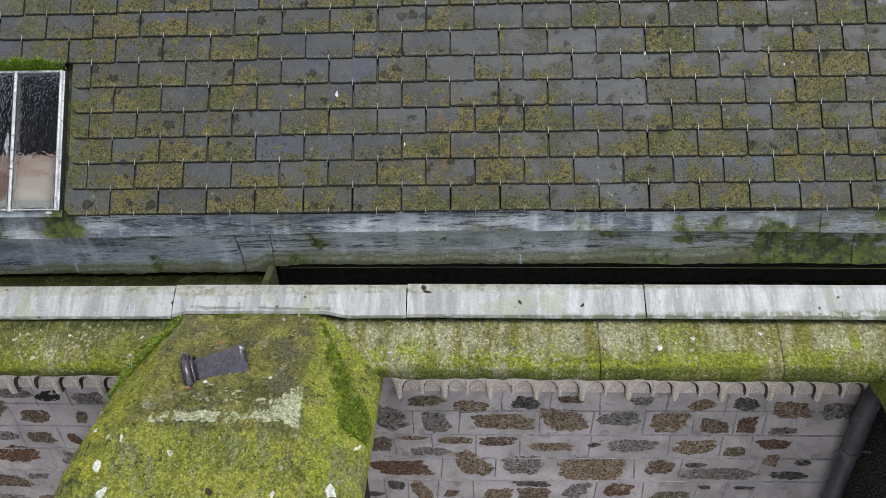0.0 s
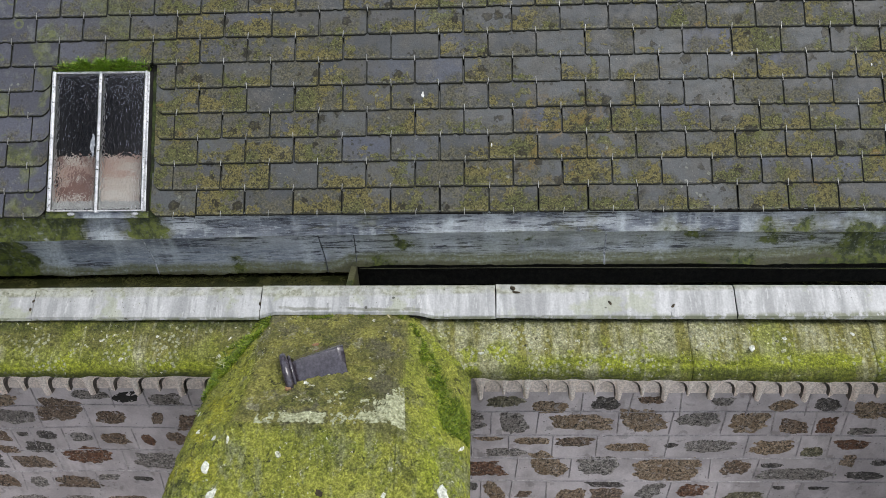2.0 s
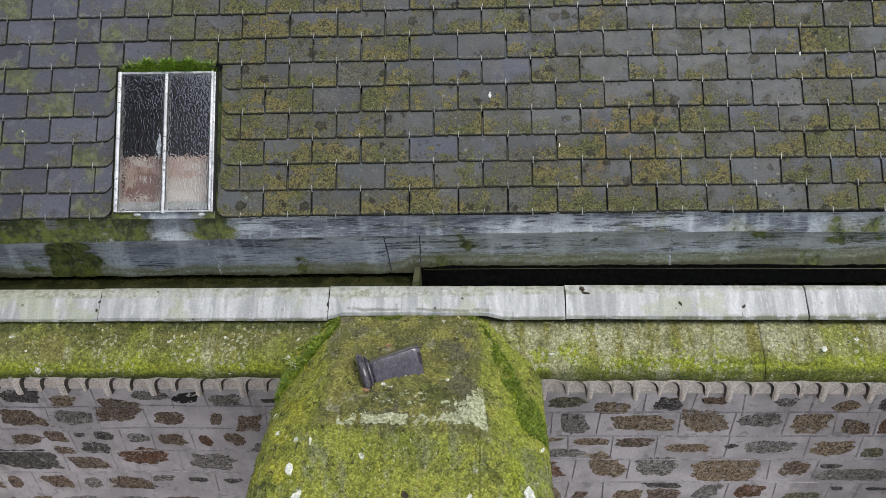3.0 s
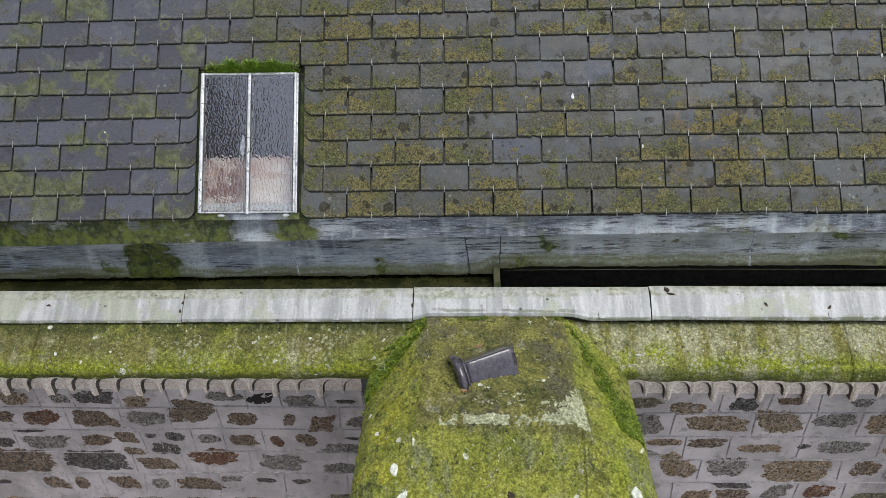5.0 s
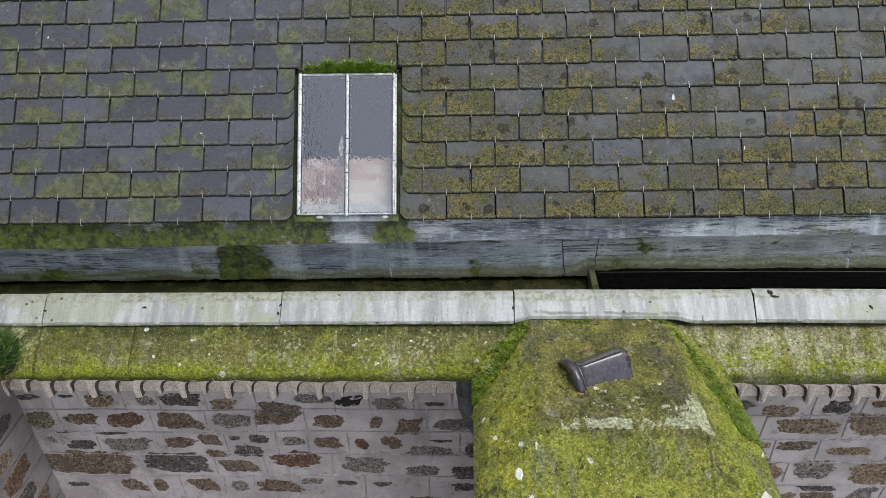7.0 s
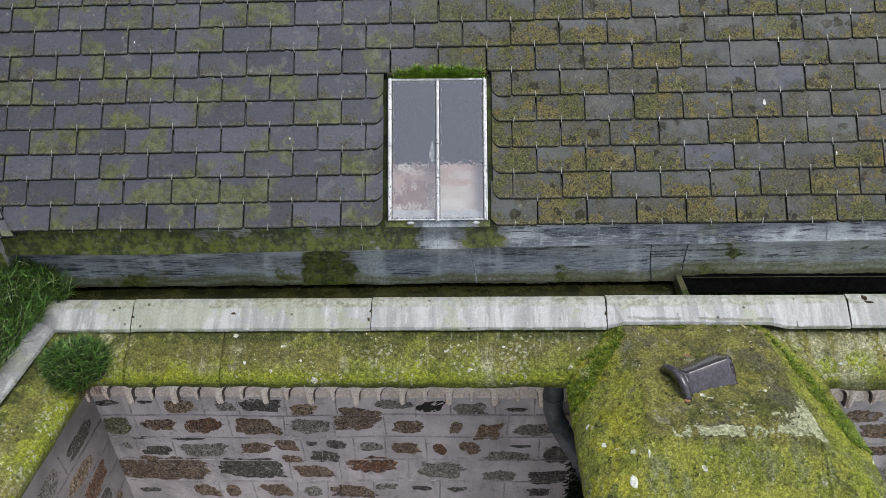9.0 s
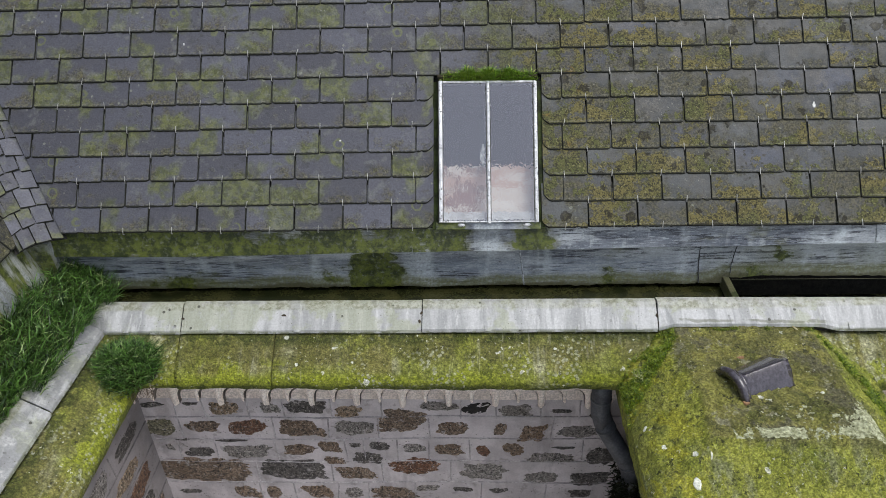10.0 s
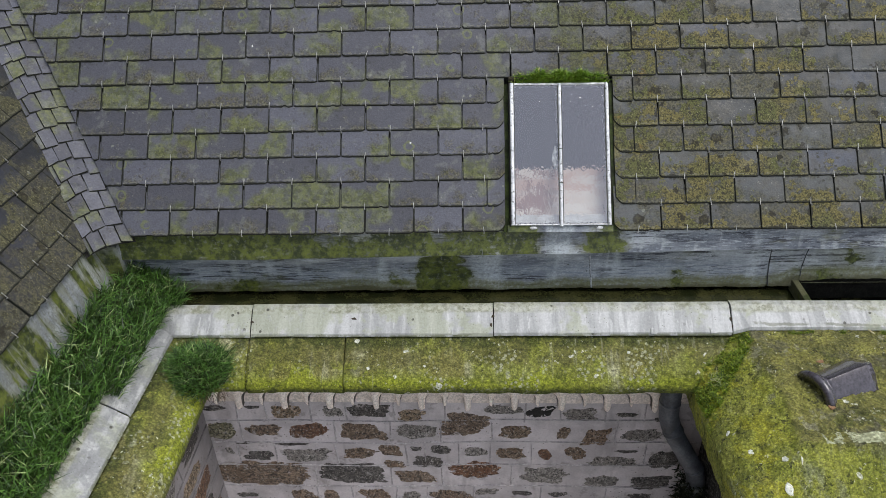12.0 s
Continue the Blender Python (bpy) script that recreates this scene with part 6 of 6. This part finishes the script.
pipe2 = thing("downpipe", "grey swan-neck rainwater pipe in the corner", "downpipe")
bm = bmesh.new()
tube(bm, [(-1.42, 2.19, 4.74), (-1.42, 2.19, 4.58), (-1.415, 2.188, 4.50), (-1.395, 2.182, 4.43)], 0.047, 18)
part("spout", bm, PIPE, pipe2, smooth=True)
bm = bmesh.new()
tube(bm, [(-1.40, 2.184, 4.45), (-1.375, 2.176, 4.385), (-1.335, 2.165, 4.315), (-1.29, 2.15, 4.235), (-1.25, 2.14, 4.17), (-1.238, 2.135, 4.09)], 0.047, 18)
part("bend", bm, PIPE, pipe2, smooth=True)
bm = bmesh.new()
tube(bm, [(-1.238, 2.135, 4.10), (-1.238, 2.135, 3.0), (-1.238, 2.135, 0.05)], 0.038, 18)
part("pipe", bm, PIPE, pipe2, smooth=True)
for p0, p1, rad in (((-1.42, 2.19, 4.600), (-1.419, 2.19, 4.582), 0.050), ((-1.386, 2.179, 4.412), (-1.379, 2.177, 4.397), 0.0505), ((-1.262, 2.143, 4.192), (-1.256, 2.141, 4.176), 0.0505)):
    bm = bmesh.new()
    tube(bm, [p0, p1], rad, 20)
    part("joint_band", bm, PIPE, pipe2, smooth=True)
bm = bmesh.new()
tube(bm, [(-1.238, 2.135, 4.085), (-1.238, 2.135, 4.062)], 0.045, 18)
cl = part("clip", bm, CLIP, pipe2, "galvanised pipe clip")
for sx in (-1, 1):
    bm = bmesh.new()
    tube(bm, [(-1.238 + sx * 0.043, 2.13, 4.074), (-1.238 + sx * 0.072, 2.12, 4.080), (-1.238 + sx * 0.076, 2.11, 4.094)], 0.006, 8)
    part("ear", bm, CLIP, cl)


# ---- small things on the coping, the gutter and the slates ----
bm = bmesh.new()
box(bm, (0.0, -0.008, -0.004), (0.030, 0.014, 0.0045), None, 0.002)
box(bm, (0.003, -0.012, -0.016), (0.027, -0.007, 0.004), None, 0.0015)
clip_mesh = mesh_of("coping_clip", bm, ZINC)
for x in (-3.62, -3.18, -2.83, -2.44, -1.97, -1.56, -1.30, -0.38, 0.02, 0.61, 1.26, 1.72):
    ob = new("coping_clip", clip_mesh)
    ob.parent = coping
    ob.matrix_basis = Matrix.Translation((x, 2.204, 5.007 - droop(x))) @ Matrix.Rotation(radians(39.5), 4, "X") @ Matrix.Rotation(radians(rz.uniform(-4, 4)), 4, "Z")
bm = bmesh.new()
tube(bm, [(-0.79 + 0.4 * i, 2.528 + 0.002 * nz(i, 0, 0, 1.3), 5.032 - 1.2 * droop(-0.79 + 0.4 * i) + 0.002 * nz(i, 3, 0, 1.3)) for i in range(14)], 0.0012, 6)
part("lip_wire", bm, LEAD, gutter)

WHITE = plain("bird_dropping", (0.55, 0.55, 0.52), (0.8, 0.8, 0.77), 80, 0.8, bump=0.2)
STRAW = plain("dry_straw", (0.42, 0.36, 0.18), (0.60, 0.54, 0.32), 60, 0.8, bump=0.2)
LEAF = plain("rotten_leaf", (0.025, 0.018, 0.01), (0.07, 0.05, 0.025), 60, 0.8, bump=0.4)


def splat(name, label, category, m, a, b, t, seed, material):
    """A small flattened lump with a ragged edge."""
    bm = bmesh.new()
    n = 12
    hub = bm.verts.new((0, 0, t))
    ring, foot = [], []
    for i in range(n):
        g = 2 * math.pi * i / n
        f = 1 + 0.45 * noise.noise(Vector((math.cos(g) * 1.7 + seed, math.sin(g) * 1.7, seed)))
        ring.append(bm.verts.new((a * f * 0.75 * math.cos(g), b * f * 0.75 * math.sin(g), t * 0.8)))
        foot.append(bm.verts.new((a * f * math.cos(g), b * f * math.sin(g), -0.001)))
    for i in range(n):
        j = (i + 1) % n
        bm.faces.new((hub, ring[i], ring[j]))
        bm.faces.new((ring[i], foot[i], foot[j], ring[j]))
    for v in bm.verts:
        v.co = m @ v.co
    return tagged(part(name, bm, material), label, category, "droppings" if category == "dropping" else "")


for q, (x, w, a, b) in enumerate(((-0.47, 0.545, 0.009, 0.016), (-1.53, 0.60, 0.004, 0.009), (-1.24, 0.52, 0.004, 0.006), (0.93, 0.72, 0.005, 0.012), (-0.16, 0.31, 0.004, 0.010), (1.55, 0.66, 0.004, 0.007), (-3.35, 0.86, 0.004, 0.009), (-2.62, 0.40, 0.005, 0.005))):
    splat("bird_dropping", "small white bird dropping dried on a slate", "dropping", ROOF @ Matrix.Translation((x, w, 0.0155)), a, b, 0.0018, q * 3.1, WHITE)
splat("leaf_clump", "dark rotten leaf clump stuck on the zinc coping", "leaf", Matrix.Translation((-0.075, 2.30, 5.077)) @ Matrix.Rotation(0.4, 4, "Z"), 0.012, 0.017, 0.007, 2.0, LEAF)
splat("leaf_clump", "scrap of rotten leaf beside the clump on the coping", "leaf", Matrix.Translation((-0.060, 2.282, 5.066)) @ Matrix.Rotation(1.4, 4, "Z"), 0.006, 0.019, 0.006, 5.0, LEAF)
ZT = Matrix.Rotation(radians(39.5), 4, "X")
for q, (x, y, z) in enumerate(((0.35, 2.245, 5.040), (-2.88, 2.255, 5.048), (0.62, 2.235, 5.032))):
    splat("leaf", "small dark leaf lying on the zinc coping", "leaf", Matrix.Translation((x, y, z - droop(x))) @ ZT @ Matrix.Rotation(0.5 + q, 4, "Z"), 0.006, 0.012, 0.003, 9.0 + q, LEAF)
LICHEN = plain("white_lichen", (0.50, 0.52, 0.42), (0.84, 0.85, 0.76), 70, 0.95, bump=0.8)


def on_cap(x, y, turn=0.0):
    n = Vector((cap_z(x - 0.02, y) - cap_z(x + 0.02, y), cap_z(x, y - 0.02) - cap_z(x, y + 0.02), 0.04)).normalized()
    return Matrix.Translation((x, y, cap_z(x, y) + 0.001)) @ n.to_track_quat("Z", "Y").to_matrix().to_4x4() @ Matrix.Rotation(turn, 4, "Z")


for q, (x, y, a, b) in enumerate(((-1.222, 1.428, 0.016, 0.020), (-1.187, 1.352, 0.022, 0.014), (-0.567, 1.356, 0.026, 0.013), (-0.356, 1.362, 0.026, 0.018), (-1.154, 1.519, 0.007, 0.017),
                                  (-0.656, 1.797, 0.010, 0.006), (-0.293, 1.585, 0.007, 0.026), (-1.30, 1.60, 0.016, 0.012), (-1.345, 1.72, 0.012, 0.009), (-1.21, 1.53, 0.013, 0.017), (-0.93, 1.31, 0.014, 0.010))):
    splat("lichen", "white crusty lichen on the mossy buttress cap", "lichen", on_cap(x, y, q * 0.7), a, b, 0.002, 20.0 + q * 1.7, LICHEN)
CRUST = plain("scaly_lichen", (0.19, 0.20, 0.10), (0.58, 0.60, 0.40), 60, 0.95, bump=0.9, fine=160)


def crust(label, x0, x1, y0, y1, inside):
    """A thin scaly crust on the cap wherever inside(x, y) is above 0, with a lip at its ragged rim."""
    step = 0.0026
    nx, ny = int((x1 - x0) / step), int((y1 - y0) / step)
    bm = bmesh.new()
    got = {}

    def corner(i, j):
        if (i, j) not in got:
            x, y = x0 + i * step, y0 + j * step
            x += 0.0011 * nz(x, y, 1.0, 300.0)
            y += 0.0011 * nz(x, y, 7.0, 300.0)
            up = 0.0022 if inside(x, y) > 0.02 else -0.002
            got[(i, j)] = bm.verts.new((x, y, cap_z(x, y) + up + 0.0006 * nz(x, y, 3.0, 160.0)))
        return got[(i, j)]
    for i in range(nx):
        for j in range(ny):
            if inside(x0 + (i + 0.5) * step, y0 + (j + 0.5) * step) > 0:
                bm.faces.new((corner(i, j), corner(i + 1, j), corner(i + 1, j + 1), corner(i, j + 1)))
    return tagged(part("lichen", bm, CRUST), label, "lichen", kind="stuff")


def fret(x, y):
    return 0.60 * nz(x, y, 2.0, 26.0) + 0.62 * nz(x, y, 5.0, 62.0) + 0.45 * nz(x, y, 8.0, 130.0)


def big_patch(x, y):
    # a broad fan, cut off along the ledge and towards the flank
    if y < 1.562 or x > -0.497 - 0.10 * (y - 1.56):
        return -1.0
    f = 1.0 - max(0.0, (-0.515 - x) / max(0.03, 0.175 - 0.85 * (y - 1.56))) - max(0.0, (y - 1.712) / 0.045)
    return 0.62 * f + 0.1 + fret(x, y) - (0.34 if y < 1.572 else 0.0)


def band_patch(x, y):
    gap = min(abs(x + 0.985), abs(x + 0.79), abs(x + 0.715))
    return 0.30 + 1.2 * fret(x, y) + 0.25 * math.sin(21.0 * x + 1.3) - 14.0 * max(0.0, abs(y - 1.583) - 0.016) - (0.9 if gap < 0.006 else 0.0)


crust("broad pale scaly lichen on the buttress cap", -0.74, -0.49, 1.556, 1.79, big_patch)
crust("band of pale scaly lichen along the cap's ledge", -1.06, -0.66, 1.558, 1.612, band_patch)
crust("thin flakes of pale lichen on the brown cap", -0.90, -0.72, 1.63, 1.72, lambda x, y: fret(x, y) - 0.30)
CT = Matrix.Rotation(radians(31), 4, "X")
for q, (x, y, z, a, b) in enumerate(((-0.217, 2.079, 4.8915, 0.017, 0.006), (1.371, 2.153, 4.9285, 0.006, 0.012), (-2.645, 2.146, 4.947, 0.006, 0.016), (-2.81, 2.08, 4.908, 0.008, 0.008), (-2.56, 2.09, 4.911, 0.007, 0.007), (-1.66, 2.14, 4.942, 0.006, 0.008), (0.94, 2.10, 4.896, 0.012, 0.015))):
    splat("lichen", "small pale lichen rosette on the cornice", "lichen", Matrix.Translation((x, y, z)) @ CT @ Matrix.Rotation(q * 0.9, 4, "Z"), a, b, 0.002, 50.0 + q, LICHEN)
splat("leaf", "brown withered leaf on the buttress cap", "leaf", on_cap(-0.91, 1.997, 0.3), 0.010, 0.016, 0.004, 71.0, CLAY)
splat("leaf", "dark rotten leaf sunk in the moss", "leaf", on_cap(-0.80, 1.365, 0.8), 0.011, 0.016, 0.003, 73.0, LEAF)
splat("leaf", "straw-coloured leaf under the coping", "leaf", Matrix.Translation((-0.62, 2.185, cap_z(-0.62, 2.185) + 0.008)) @ Matrix.Rotation(0.5, 4, "Z"), 0.004, 0.016, 0.003, 75.0, STRAW)
for q, (x, y, z) in enumerate(((-1.204, 2.247, 5.040), (-1.197, 2.222, 5.019), (-2.253, 2.262, 5.052), (-2.262, 2.232, 5.027), (-3.345, 2.245, 5.040))):
    splat("dirt_clump", "dark dirt caught in a joint of the zinc coping", "dirt", Matrix.Translation((x, y, z)) @ ZT @ Matrix.Rotation(q * 1.1, 4, "Z"), 0.006, 0.010, 0.004, 80.0 + q, LEAF)
# a dried run on the glass of the skylight
RUN = plain("dried_run", (0.20, 0.22, 0.25), (0.42, 0.44, 0.47), 60, 0.6)
bm = bmesh.new()
grid_surface(bm, 4, 14, lambda u, v: roof_pt(-1.972 + (0.004 + 0.007 * math.sin(3.1 * v) ** 2) * (u - 0.5) * 2 + 0.006 * nz(v * 4, 0, 0, 1.0), 0.268 + 0.105 * v, NF - 0.0025))
part("dried_run", bm, RUN, skylight, "pale dried run on the glass")


# ---- dark ivy behind the swan-neck pipe ----
blades("ivy", "dark straggling weeds behind the rainwater pipe", "weeds", 1500,
       lambda r: (Vector((-1.23 + r.uniform(-0.08, 0.04), 2.14 + r.uniform(-0.09, 0.08), 3.87 + r.uniform(-0.30, 0.24))), Vector((-0.3, -0.6, 0.4))), 0.05, 0.006, 41,
       grass_material("ivy_leaf", (0.010, 0.016, 0.006), (0.035, 0.05, 0.016), (0.07, 0.065, 0.03)))

blades("straw", "few pale dry grass stalks in the moss beside the buttress", "grass", 26,
       lambda r: (Vector((-1.315 + r.uniform(-0.03, 0.03), 1.985 + r.uniform(-0.03, 0.03), cap_z(-1.315, 1.985) + 0.01)), Vector((-0.4, -0.3, 0.7))), 0.055, 0.0013, 43,
       grass_material("dry_stalk", (0.35, 0.38, 0.16), (0.60, 0.62, 0.34), (0.7, 0.7, 0.5)))
